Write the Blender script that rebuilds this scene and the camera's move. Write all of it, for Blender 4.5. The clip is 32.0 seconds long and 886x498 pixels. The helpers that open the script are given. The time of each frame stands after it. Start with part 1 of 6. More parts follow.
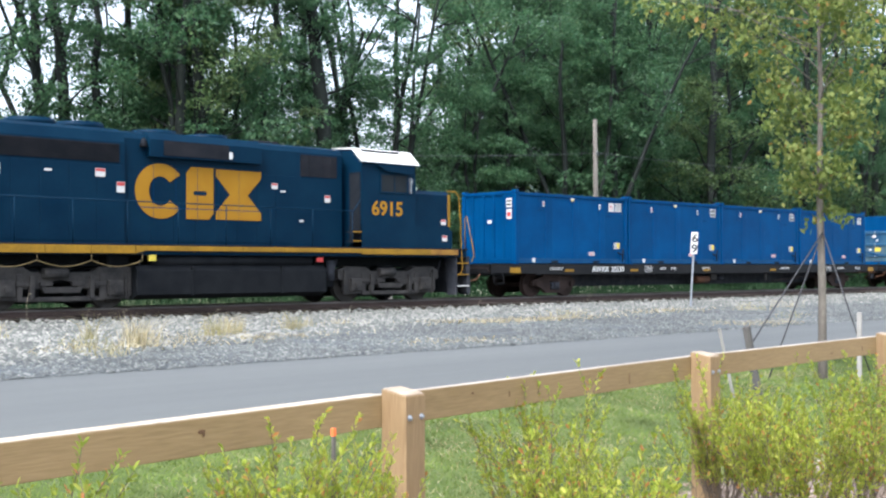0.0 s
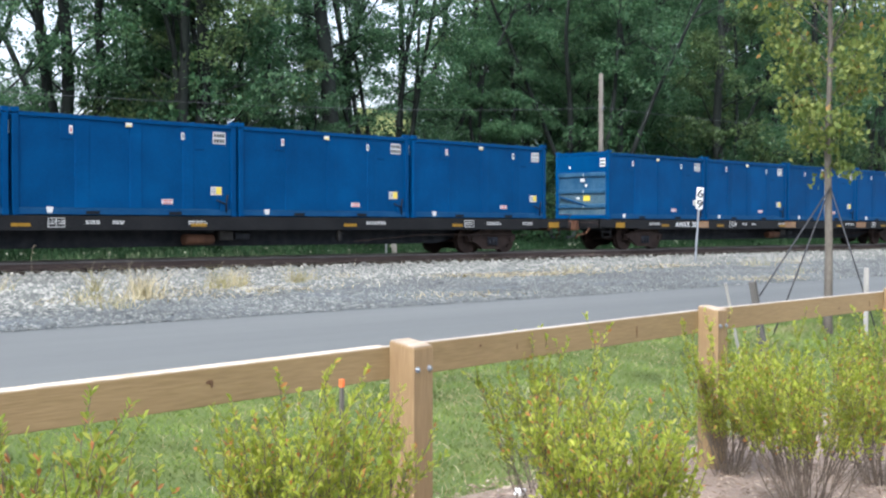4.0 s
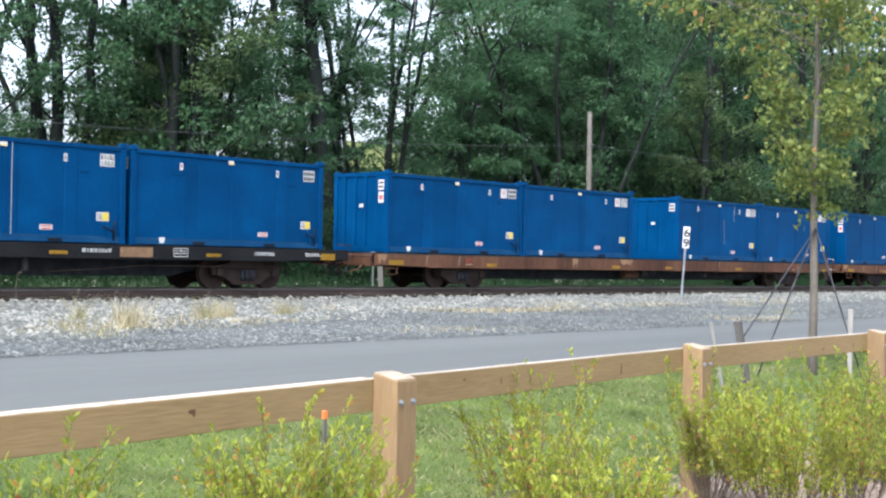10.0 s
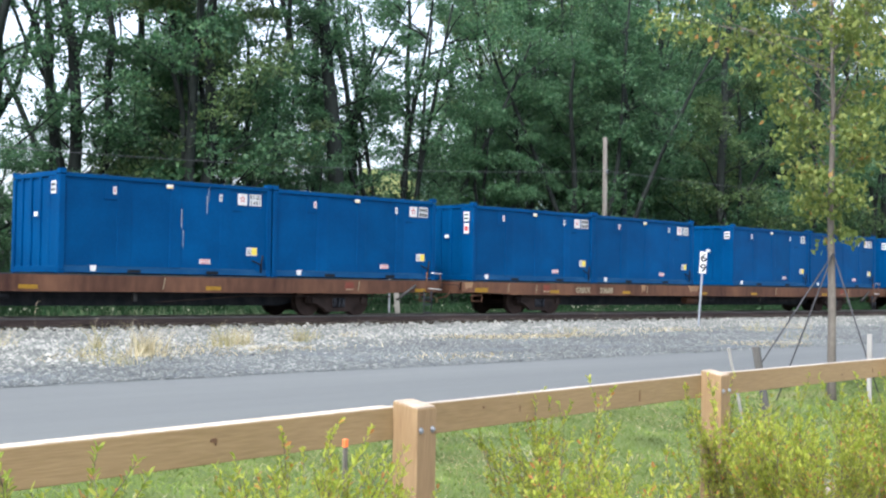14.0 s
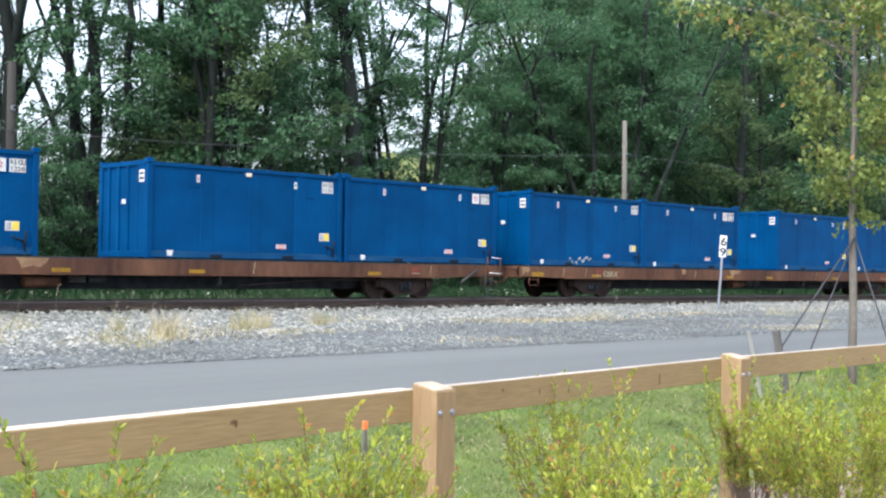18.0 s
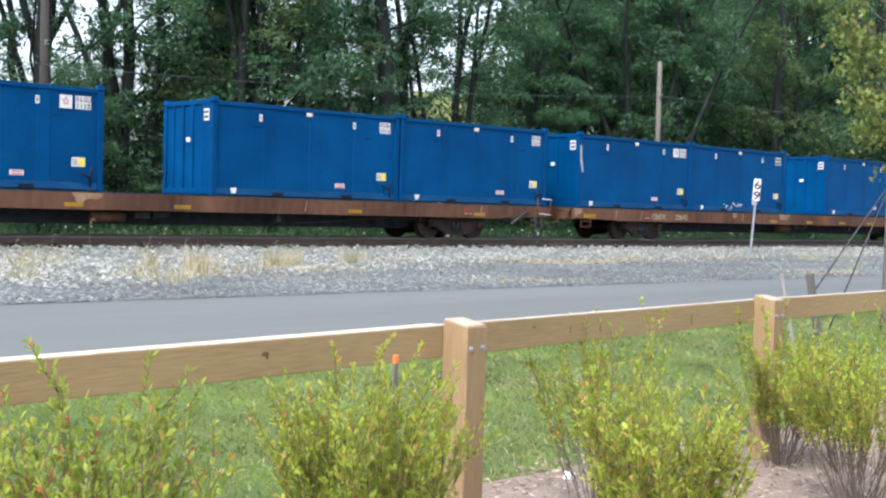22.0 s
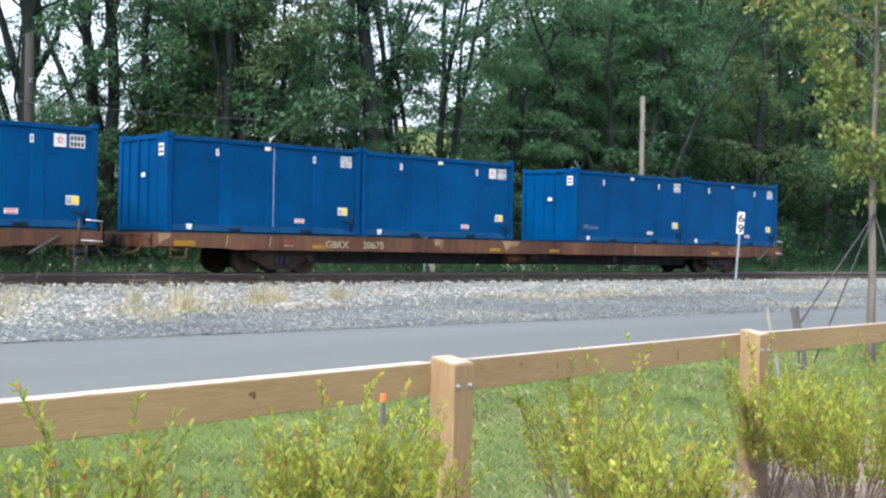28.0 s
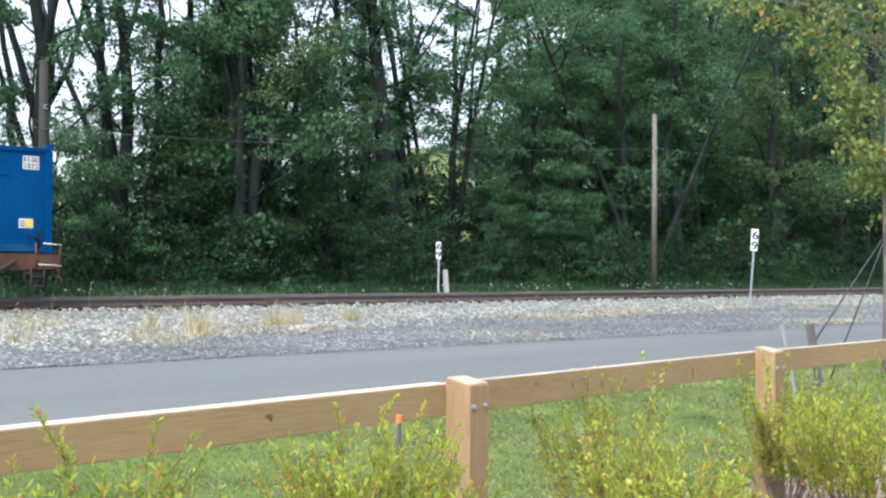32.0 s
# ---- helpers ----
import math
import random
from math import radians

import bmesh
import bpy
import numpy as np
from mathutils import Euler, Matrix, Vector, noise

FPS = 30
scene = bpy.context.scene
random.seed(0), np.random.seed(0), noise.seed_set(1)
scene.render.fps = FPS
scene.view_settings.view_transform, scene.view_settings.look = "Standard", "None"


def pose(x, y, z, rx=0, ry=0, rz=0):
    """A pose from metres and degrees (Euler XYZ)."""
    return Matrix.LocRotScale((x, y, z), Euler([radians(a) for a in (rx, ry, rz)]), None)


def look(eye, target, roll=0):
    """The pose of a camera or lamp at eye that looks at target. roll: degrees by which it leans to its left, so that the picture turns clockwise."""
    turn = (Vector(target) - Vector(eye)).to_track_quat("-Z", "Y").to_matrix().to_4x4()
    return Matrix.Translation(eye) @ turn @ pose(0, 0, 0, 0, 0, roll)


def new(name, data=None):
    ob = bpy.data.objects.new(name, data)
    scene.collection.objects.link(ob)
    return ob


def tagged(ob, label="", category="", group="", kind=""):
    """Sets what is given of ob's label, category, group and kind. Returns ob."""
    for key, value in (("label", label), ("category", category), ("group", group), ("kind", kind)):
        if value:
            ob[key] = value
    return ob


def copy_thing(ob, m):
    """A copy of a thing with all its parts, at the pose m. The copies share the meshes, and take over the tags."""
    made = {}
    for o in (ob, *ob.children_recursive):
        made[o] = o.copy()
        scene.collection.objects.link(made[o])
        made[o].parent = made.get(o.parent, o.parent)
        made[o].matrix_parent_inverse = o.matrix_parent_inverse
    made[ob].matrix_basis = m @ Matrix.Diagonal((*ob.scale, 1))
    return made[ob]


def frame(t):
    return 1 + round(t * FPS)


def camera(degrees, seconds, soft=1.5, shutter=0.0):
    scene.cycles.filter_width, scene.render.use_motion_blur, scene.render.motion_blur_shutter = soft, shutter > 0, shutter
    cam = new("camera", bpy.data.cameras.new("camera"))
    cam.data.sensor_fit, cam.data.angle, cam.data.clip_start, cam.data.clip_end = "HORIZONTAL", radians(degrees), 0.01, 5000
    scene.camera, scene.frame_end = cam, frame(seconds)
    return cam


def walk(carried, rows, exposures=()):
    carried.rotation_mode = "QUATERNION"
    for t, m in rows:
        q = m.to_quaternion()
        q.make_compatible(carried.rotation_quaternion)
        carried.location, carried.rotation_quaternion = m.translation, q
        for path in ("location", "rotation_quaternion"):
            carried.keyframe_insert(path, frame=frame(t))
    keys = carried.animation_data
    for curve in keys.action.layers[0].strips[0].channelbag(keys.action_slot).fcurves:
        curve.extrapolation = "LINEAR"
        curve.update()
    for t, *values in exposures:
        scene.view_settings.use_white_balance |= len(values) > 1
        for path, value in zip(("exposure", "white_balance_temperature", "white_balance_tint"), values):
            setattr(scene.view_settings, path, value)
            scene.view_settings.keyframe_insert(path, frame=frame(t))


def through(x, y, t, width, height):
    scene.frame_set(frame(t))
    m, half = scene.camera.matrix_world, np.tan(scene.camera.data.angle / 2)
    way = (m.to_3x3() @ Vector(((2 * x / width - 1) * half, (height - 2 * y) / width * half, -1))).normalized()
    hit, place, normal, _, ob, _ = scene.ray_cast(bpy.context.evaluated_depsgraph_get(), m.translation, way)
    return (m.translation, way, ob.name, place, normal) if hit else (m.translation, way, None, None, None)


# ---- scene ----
from itertools import product

# ---------------------------------------------------------------- camera
cam = camera(40.2, 32.0, soft=2.3)


def aimed(x, y, z, turn, tilt, roll):
    """A hand-held pose: turn from the track's direction, tilt above level, roll."""
    a, b = radians(turn), radians(tilt)
    return look((x, y, z), (x + 30 * math.cos(a) * math.cos(b), y + 30 * math.sin(a) * math.cos(b), z + 30 * math.sin(b)), roll)


walk(cam, [(t, aimed(x, y, z, a, b, r)) for t, x, y, z, a, b, r in (
    (0, 0.008, -0.035, 1.618, 45.124, 1.039, -0.219),
    (0.5, 0.006, -0.029, 1.619, 45.237, 1.261, -0.155),
    (1, -0.002, -0.035, 1.617, 45.818, 1.420, -0.400),
    (1.5, 0.006, -0.030, 1.616, 45.625, 1.154, -0.382),
    (2, 0.004, -0.042, 1.620, 45.340, 0.681, -0.286),
    (2.5, 0.022, -0.007, 1.612, 44.696, 0.273, -0.071),
    (3, 0.020, -0.006, 1.610, 44.648, 0.000, 0.042),
    (3.5, 0.016, 0.001, 1.607, 45.376, -0.712, -0.046),
    (5.5, 0.039, 0.011, 1.598, 44.871, -1.676, -0.048),
    (6, 0.036, 0.009, 1.600, 44.797, -1.499, 0.225),
    (6.5, 0.030, 0.003, 1.599, 44.269, -0.681, 0.304),
    (7, 0.021, 0.000, 1.600, 44.363, -0.274, 0.487),
    (7.5, 0.022, -0.001, 1.601, 43.654, -0.093, 0.906),
    (8, 0.024, 0.008, 1.600, 43.890, 0.025, 1.196),
    (8.5, 0.024, 0.003, 1.600, 43.804, 0.162, 1.225),
    (9, 0.013, -0.002, 1.603, 44.437, 0.443, 1.248),
    (9.5, 0.010, -0.008, 1.604, 44.341, 0.585, 1.237),
    (10, 0.017, -0.001, 1.597, 44.713, 0.544, 1.102),
    (10.5, 0.004, -0.007, 1.600, 45.281, 0.184, 1.007),
    (11, 0.003, -0.004, 1.602, 45.268, 0.288, 1.024),
    (11.5, 0.004, -0.009, 1.605, 45.247, 0.435, 1.004),
    (12, -0.005, -0.016, 1.606, 45.123, 0.694, 1.130),
    (12.5, -0.012, -0.017, 1.604, 44.867, 1.287, 1.040),
    (13, -0.016, -0.020, 1.607, 44.488, 1.568, 0.972),
    (13.5, -0.026, -0.029, 1.608, 45.186, 1.774, 0.807),
    (14, -0.018, -0.019, 1.607, 45.487, 1.769, 0.785),
    (14.5, -0.004, -0.012, 1.602, 45.599, 1.413, 0.642),
    (16.5, -0.017, -0.019, 1.601, 46.343, 1.533, 0.781),
    (17, -0.025, -0.023, 1.603, 46.355, 1.518, 0.834),
    (17.5, -0.019, -0.009, 1.601, 46.415, 1.428, 1.031),
    (18, -0.016, -0.013, 1.601, 46.371, 0.998, 0.829),
    (18.5, -0.002, -0.002, 1.592, 47.086, 0.012, 0.642),
    (19, -0.009, -0.004, 1.595, 48.004, -0.694, 0.903),
    (19.5, -0.004, 0.008, 1.592, 47.733, -0.920, 1.098),
    (20, -0.003, 0.005, 1.593, 46.925, -0.996, 1.471),
    (20.5, -0.002, 0.004, 1.595, 46.901, -0.829, 1.578),
    (21, 0.008, 0.018, 1.589, 46.607, -0.775, 1.517),
    (21.5, 0.004, 0.013, 1.585, 47.053, -1.222, 1.573),
    (22, 0.005, 0.020, 1.577, 47.765, -1.843, 1.547),
    (22.5, 0.003, 0.021, 1.586, 47.527, -2.021, 1.621),
    (23, 0.010, 0.022, 1.584, 46.313, -1.456, 1.626),
    (23.5, 0.012, 0.036, 1.586, 45.706, -1.060, 1.737),
    (24, 0.008, 0.029, 1.593, 45.657, -0.823, 1.846),
    (24.5, 0.011, 0.038, 1.587, 45.141, -1.194, 1.802),
    (25, 0.003, 0.030, 1.588, 44.916, -0.861, 1.925),
    (25.5, -0.007, 0.035, 1.585, 45.587, -0.640, 1.904),
    (26, -0.020, 0.019, 1.589, 46.681, -0.241, 1.736),
    (26.5, -0.012, 0.012, 1.590, 46.787, -0.072, 1.520),
    (28.5, -0.008, 0.014, 1.592, 47.129, -0.223, 1.079),
    (29, -0.019, 0.007, 1.592, 47.068, -0.131, 1.018),
    (29.5, -0.020, 0.001, 1.592, 47.358, 0.092, 0.862),
    (30, -0.014, 0.006, 1.593, 47.321, 0.322, 0.709),
    (30.5, -0.018, 0.003, 1.593, 47.342, 0.487, 0.701),
    (31, -0.019, 0.004, 1.594, 47.360, 0.556, 0.566),
    (31.5, -0.024, -0.002, 1.594, 47.563, 0.607, 0.530),
    (32, -0.028, -0.006, 1.594, 47.762, 0.776, 0.499),
)], exposures=[(0.0, 1.70, 5960, 10), (3.0, 1.63, 5960, 10), (6.0, 1.53, 5960, 10), (8.5, 1.65, 5960, 10), (17.0, 1.71, 5960, 10), (23.0, 1.65, 5960, 10), (32.0, 1.67, 5960, 10)])


def run(t):
    """How far the train has gone, in metres, at t seconds; it gathers speed gently."""
    return 8.20383e-06 * t ** 4 + -5.11823e-04 * t ** 3 + 4.09810e-02 * t ** 2 + 5.67454 * t

# ---------------------------------------------------------------- light
world = bpy.data.worlds.new("sky")
scene.world = world
world.use_nodes = True
_n = world.node_tree.nodes
_sky = _n.new("ShaderNodeTexSky")
_sky.sky_type = "NISHITA"
_sky.sun_disc = False
_sky.sun_elevation = radians(53)
_sky.sun_rotation = radians(-110)
_sky.air_density, _sky.dust_density, _sky.ozone_density = 1.0, 4.0, 1.0
_hsv = _n.new("ShaderNodeHueSaturation")
_hsv.inputs["Saturation"].default_value = 0.42
world.node_tree.links.new(_sky.outputs[0], _hsv.inputs["Color"])
world.node_tree.links.new(_hsv.outputs[0], _n["Background"].inputs[0])
_n["Background"].inputs[1].default_value = 0.15
sun = new("sun", bpy.data.lights.new("sun", "SUN"))
sun.data.energy, sun.data.angle, sun.data.color = 1.3, radians(34), (1.0, 0.97, 0.91)
sun.matrix_world = look((-28, -10, 40), (0, 0, 0))

# ---------------------------------------------------------------- materials


def mat(name, low, high, rough=0.6, size=4.0, fine=60.0, bump=0.15, metal=0.0, each=0.0, stretch=(1, 1, 1), grit=0.35, shine=0.5, depth=0.01, hard=0.16):
    """A surface that wanders between two colours at two scales, with fine relief; each: variation from piece to piece."""
    m = bpy.data.materials.new(name)
    m.use_nodes = True
    n, link = m.node_tree.nodes, m.node_tree.links.new
    b = n["Principled BSDF"]
    b.inputs["Metallic"].default_value = metal
    b.inputs["Specular IOR Level"].default_value = shine
    co = n.new("ShaderNodeTexCoord")
    mp = n.new("ShaderNodeMapping")
    mp.inputs["Scale"].default_value = stretch
    link(co.outputs["Object"], mp.inputs[0])
    big, small = n.new("ShaderNodeTexNoise"), n.new("ShaderNodeTexNoise")
    big.inputs["Scale"].default_value, big.inputs["Detail"].default_value = size, 5
    small.inputs["Scale"].default_value, small.inputs["Detail"].default_value = fine, 3
    link(mp.outputs[0], big.inputs[0])
    link(mp.outputs[0], small.inputs[0])
    mix = n.new("ShaderNodeMix")
    mix.data_type = "FLOAT"
    mix.inputs[0].default_value = grit
    link(big.outputs[0], mix.inputs[2])
    link(small.outputs[0], mix.inputs[3])
    ramp = n.new("ShaderNodeValToRGB")
    ramp.color_ramp.elements[0].position, ramp.color_ramp.elements[1].position = 0.5 - hard, 0.5 + hard
    ramp.color_ramp.elements[0].color, ramp.color_ramp.elements[1].color = (*low, 1), (*high, 1)
    link(mix.outputs[0], ramp.inputs[0])
    out = ramp.outputs[0]
    if each:
        info, hsv, mr = n.new("ShaderNodeObjectInfo"), n.new("ShaderNodeHueSaturation"), n.new("ShaderNodeMapRange")
        mr.inputs["To Min"].default_value, mr.inputs["To Max"].default_value = 1 - each, 1 + each
        link(info.outputs["Random"], mr.inputs[0])
        link(mr.outputs[0], hsv.inputs["Value"])
        link(out, hsv.inputs["Color"])
        out = hsv.outputs[0]
    link(out, b.inputs["Base Color"])
    rr = n.new("ShaderNodeMapRange")
    rr.inputs["To Min"].default_value, rr.inputs["To Max"].default_value = max(0, rough - 0.12), min(1, rough + 0.12)
    link(big.outputs[0], rr.inputs[0])
    link(rr.outputs[0], b.inputs["Roughness"])
    if bump:
        bp = n.new("ShaderNodeBump")
        bp.inputs["Strength"].default_value, bp.inputs["Distance"].default_value = bump, depth
        link(mix.outputs[0], bp.inputs["Height"])
        link(bp.outputs[0], b.inputs["Normal"])
    return m


def leafy(name, dark, mid, light, through=0.35, rough=0.55, accent=None, share=0.0, clump=0.0, shine=0.3, swing=0.33):
    """Leaves: each one (an island of its mesh) takes its own tone; some light passes through them."""
    m = bpy.data.materials.new(name)
    m.use_nodes = True
    n, link = m.node_tree.nodes, m.node_tree.links.new
    b = n["Principled BSDF"]
    b.inputs["Roughness"].default_value = rough
    b.inputs["Specular IOR Level"].default_value = shine
    geo = n.new("ShaderNodeNewGeometry")
    ramp = n.new("ShaderNodeValToRGB")
    e = ramp.color_ramp.elements
    e[0].position, e[0].color = 0.0, (*dark, 1)
    e[1].position, e[1].color = 0.6, (*mid, 1)
    x = e.new(0.98 - share)
    x.color = (*light, 1)
    if accent:
        y = e.new(0.985 - share)
        y.color = (*accent, 1)
    link(geo.outputs["Random Per Island"], ramp.inputs[0])
    tone = ramp
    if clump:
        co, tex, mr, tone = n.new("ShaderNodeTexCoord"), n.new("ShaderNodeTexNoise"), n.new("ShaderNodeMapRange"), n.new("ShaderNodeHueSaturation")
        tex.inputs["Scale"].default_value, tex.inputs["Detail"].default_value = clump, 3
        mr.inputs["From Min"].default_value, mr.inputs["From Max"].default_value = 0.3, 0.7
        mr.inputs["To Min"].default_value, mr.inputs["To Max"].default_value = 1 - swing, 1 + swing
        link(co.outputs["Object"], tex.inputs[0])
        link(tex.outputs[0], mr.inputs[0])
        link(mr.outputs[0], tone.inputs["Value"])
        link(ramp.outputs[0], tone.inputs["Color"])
    link(tone.outputs[0], b.inputs["Base Color"])
    tl, mx = n.new("ShaderNodeBsdfTranslucent"), n.new("ShaderNodeMixShader")
    link(tone.outputs[0], tl.inputs[0])
    mx.inputs[0].default_value = through
    link(b.outputs[0], mx.inputs[1])
    link(tl.outputs[0], mx.inputs[2])
    link(mx.outputs[0], n["Material Output"].inputs[0])
    return m


BLUE = mat("container_blue", (0.0008, 0.0325, 0.1080), (0.0016, 0.0510, 0.1560), 0.55, 0.9, 18, 0.10, each=0.10, grit=0.25, shine=0.06)
DUSTYBLUE = mat("dusty_blue", (0.001, 0.036, 0.112), (0.014, 0.066, 0.155), 0.6, 1.6, 22, 0.12, grit=0.45, shine=0.08)
BLUE_WORN = mat("worn_blue", (0.006, 0.046, 0.112), (0.040, 0.098, 0.158), 0.6, 2.5, 18, 0.2, grit=0.5, shine=0.15)
WORNEND = mat("worn_end_panel", (0.020, 0.066, 0.105), (0.085, 0.128, 0.160), 0.65, 3.0, 16, 0.2, grit=0.55, shine=0.15)
SCUFF = mat("scuffed_primer", (0.1800, 0.2160, 0.2520), (0.3300, 0.3480, 0.3600), 0.7, 6, 40, 0.1)
# Darker blue that puts shade into panel slots and door seams.
FOLDSHADE = mat("recessed_blue", (0.0006, 0.022, 0.080), (0.001, 0.030, 0.100), 0.6, 5, 30, 0.1, shine=0.06)
# Near-black for painted shade in pockets and cab door; the latch shares it.
SHADEBLACK = mat("dark_pocket", (0.006, 0.008, 0.012), (0.015, 0.018, 0.022), 0.8, 5, 30, 0.1, shine=0.1)
NAVY = mat("navy_paint", (0.0012, 0.0125, 0.0300), (0.0030, 0.0200, 0.0420), 0.48, 1.2, 30, 0.08, grit=0.3, shine=0.06)
GRILLE = mat("sooty_grille", (0.008, 0.010, 0.014), (0.020, 0.020, 0.024), 0.75, 3, 60, 0.3, shine=0.08)
YELLOW = mat("yellow_paint", (0.150, 0.085, 0.010), (0.290, 0.160, 0.012), 0.55, 1.4, 14, 0.1, grit=0.45, shine=0.2)
RUSTYELLOW = mat("rust_stained_yellow", (0.13, 0.055, 0.015), (0.30, 0.17, 0.03), 0.6, 3, 26, 0.1, grit=0.5, shine=0.2)
GRIMYCABLE = mat("grimy_cable", (0.10, 0.075, 0.04), (0.20, 0.15, 0.07), 0.7, 3, 30, 0.1, shine=0.2)
AMBER = mat("amber_lettering", (0.2697, 0.1296, 0.0081), (0.3069, 0.1563, 0.0116), 0.55, 2, 30, 0.05, shine=0.15)
WHITE = mat("white_sticker", (0.4480, 0.4552, 0.4480), (0.5780, 0.5780, 0.5708), 0.55, 9, 60, 0.05)
CREAM = mat("roof_white", (0.5130, 0.5130, 0.4788), (0.7011, 0.7011, 0.6840), 0.5, 3, 30, 0.1)
RED = mat("red_print", (0.3150, 0.0210, 0.0210), (0.4200, 0.0420, 0.0350), 0.5, 9, 50, 0.05)
STKYEL = mat("yellow_sticker", (0.5270, 0.4080, 0.0340), (0.6375, 0.5100, 0.0680), 0.5, 9, 50, 0.05)
INK = mat("black_print", (0.010, 0.010, 0.012), (0.03, 0.03, 0.03), 0.6, 9, 50, 0.05)
BLACKCAR = mat("black_car_paint", (0.0062, 0.0070, 0.0085), (0.0170, 0.0172, 0.0185), 0.6, 1.2, 20, 0.15, grit=0.5, shine=0.1)
RUST = mat("rusty_brown_paint", (0.036, 0.0165, 0.0125), (0.132, 0.066, 0.039), 0.75, 0.55, 7, 0.25, stretch=(1, 1, 0.3), grit=0.3, shine=0.15, hard=0.17)
FADED = mat("faded_cream_paint", (0.170, 0.145, 0.095), (0.310, 0.275, 0.190), 0.7, 5, 40, 0.1, shine=0.2)
OXIDE = mat("red_oxide_panel", (0.10, 0.028, 0.020), (0.17, 0.050, 0.035), 0.7, 4, 30, 0.1, shine=0.15)
RUSTPATCH = mat("bare_rust_patch", (0.12, 0.060, 0.030), (0.27, 0.17, 0.09), 0.8, 2.0, 24, 0.25, grit=0.5)
TANK = mat("sooty_tank", (0.0050, 0.0060, 0.0078), (0.0140, 0.0155, 0.0175), 0.62, 2, 30, 0.2, shine=0.06)
UNDER = mat("grimy_steel", (0.018, 0.021, 0.028), (0.050, 0.052, 0.060), 0.8, 3, 40, 0.3, shine=0.06)
TRUCK = mat("dusty_truck_steel", (0.022, 0.022, 0.023), (0.062, 0.058, 0.055), 0.75, 3, 40, 0.3, shine=0.1)
BROWNSTEEL = mat("rusted_truck_steel", (0.020, 0.015, 0.0145), (0.052, 0.036, 0.031), 0.8, 3, 40, 0.3, shine=0.1)
RAILRUST = mat("rail_rust", (0.046, 0.033, 0.030), (0.092, 0.068, 0.060), 0.7, 2, 40, 0.2, stretch=(0.3, 1, 1), shine=0.15)
RAILTOP = mat("worn_rail_head", (0.085, 0.074, 0.070), (0.16, 0.145, 0.138), 0.5, 3, 60, 0.05, stretch=(0.3, 1, 1))
TIE = mat("creosote_tie", (0.0158, 0.0126, 0.0101), (0.0567, 0.0473, 0.0378), 0.85, 3, 50, 0.4, stretch=(1, 0.15, 1), each=0.25, shine=0.1)
GLASS = mat("cab_glass", (0.010, 0.014, 0.018), (0.016, 0.02, 0.024), 0.15, 3, 30, 0.0, shine=0.12)
TIMBER = mat("fresh_fence_timber", (0.185, 0.122, 0.052), (0.275, 0.192, 0.090), 0.72, 2.2, 30, 0.35, stretch=(0.25, 3, 3), each=0.08, grit=0.45)
POSTWOOD = mat("fence_post_timber", (0.172, 0.106, 0.048), (0.265, 0.178, 0.088), 0.72, 2.2, 30, 0.35, stretch=(3, 3, 0.25), each=0.08, grit=0.45)
# Two pale tones for plank tops, with light from above painted in.
LITEDGE = mat("weathered_end_grain", (0.3167, 0.2479, 0.1722), (0.5370, 0.4819, 0.3993), 0.8, 12, 60, 0.3)
DIMLITEDGE = mat("dull_weathered_edge", (0.28, 0.23, 0.18), (0.54, 0.49, 0.43), 0.8, 5, 40, 0.3, stretch=(0.4, 3, 3))
POSTEND = mat("sawn_post_end", (0.18, 0.125, 0.075), (0.46, 0.385, 0.30), 0.8, 8, 50, 0.3, stretch=(1, 4, 1))
KNOT = mat("knot_wood", (0.07, 0.035, 0.015), (0.14, 0.07, 0.03), 0.7, 20, 80, 0.3)
GALV = mat("galvanised_steel", (0.24, 0.26, 0.29), (0.38, 0.40, 0.43), 0.5, 9, 60, 0.1, metal=0.8)
ASPHALT = mat("grey_asphalt", (0.077, 0.082, 0.082), (0.115, 0.120, 0.118), 0.85, 0.8, 60, 0.25, grit=0.3, stretch=(0.06, 1.3, 1), shine=0.3)
GRAVEL = mat("grey_gravel", (0.045, 0.053, 0.060), (0.125, 0.136, 0.142), 0.9, 0.5, 15, 0.8, grit=0.8, depth=0.04, hard=0.08, shine=0.15)
GRIME = mat("grimy_ballast", (0.028, 0.023, 0.020), (0.085, 0.072, 0.062), 0.95, 1.0, 14, 0.8, grit=0.7, depth=0.03, shine=0.1)
SOIL = mat("grass_soil", (0.0374, 0.0691, 0.0107), (0.1071, 0.1274, 0.0299), 0.95, 1.2, 30, 0.5, grit=0.55, depth=0.02)
MULCH = mat("bark_mulch", (0.1173, 0.0831, 0.0636), (0.2639, 0.2053, 0.1662), 0.95, 3, 50, 0.7, grit=0.6, depth=0.02)
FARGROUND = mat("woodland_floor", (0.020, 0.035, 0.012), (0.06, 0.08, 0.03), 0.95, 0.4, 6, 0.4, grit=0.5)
# Haze is painted into the hill's colour, sunlight into the meadow's.
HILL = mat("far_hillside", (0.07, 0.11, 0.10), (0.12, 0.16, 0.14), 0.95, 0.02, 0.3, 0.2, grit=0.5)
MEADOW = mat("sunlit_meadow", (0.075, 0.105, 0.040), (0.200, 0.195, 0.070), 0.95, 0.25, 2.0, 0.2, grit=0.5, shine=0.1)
STONE = leafy("ballast_stone", (0.070, 0.074, 0.070), (0.140, 0.144, 0.133), (0.315, 0.308, 0.275), 0.0, 0.85, shine=0.15, clump=0.35, swing=0.2)
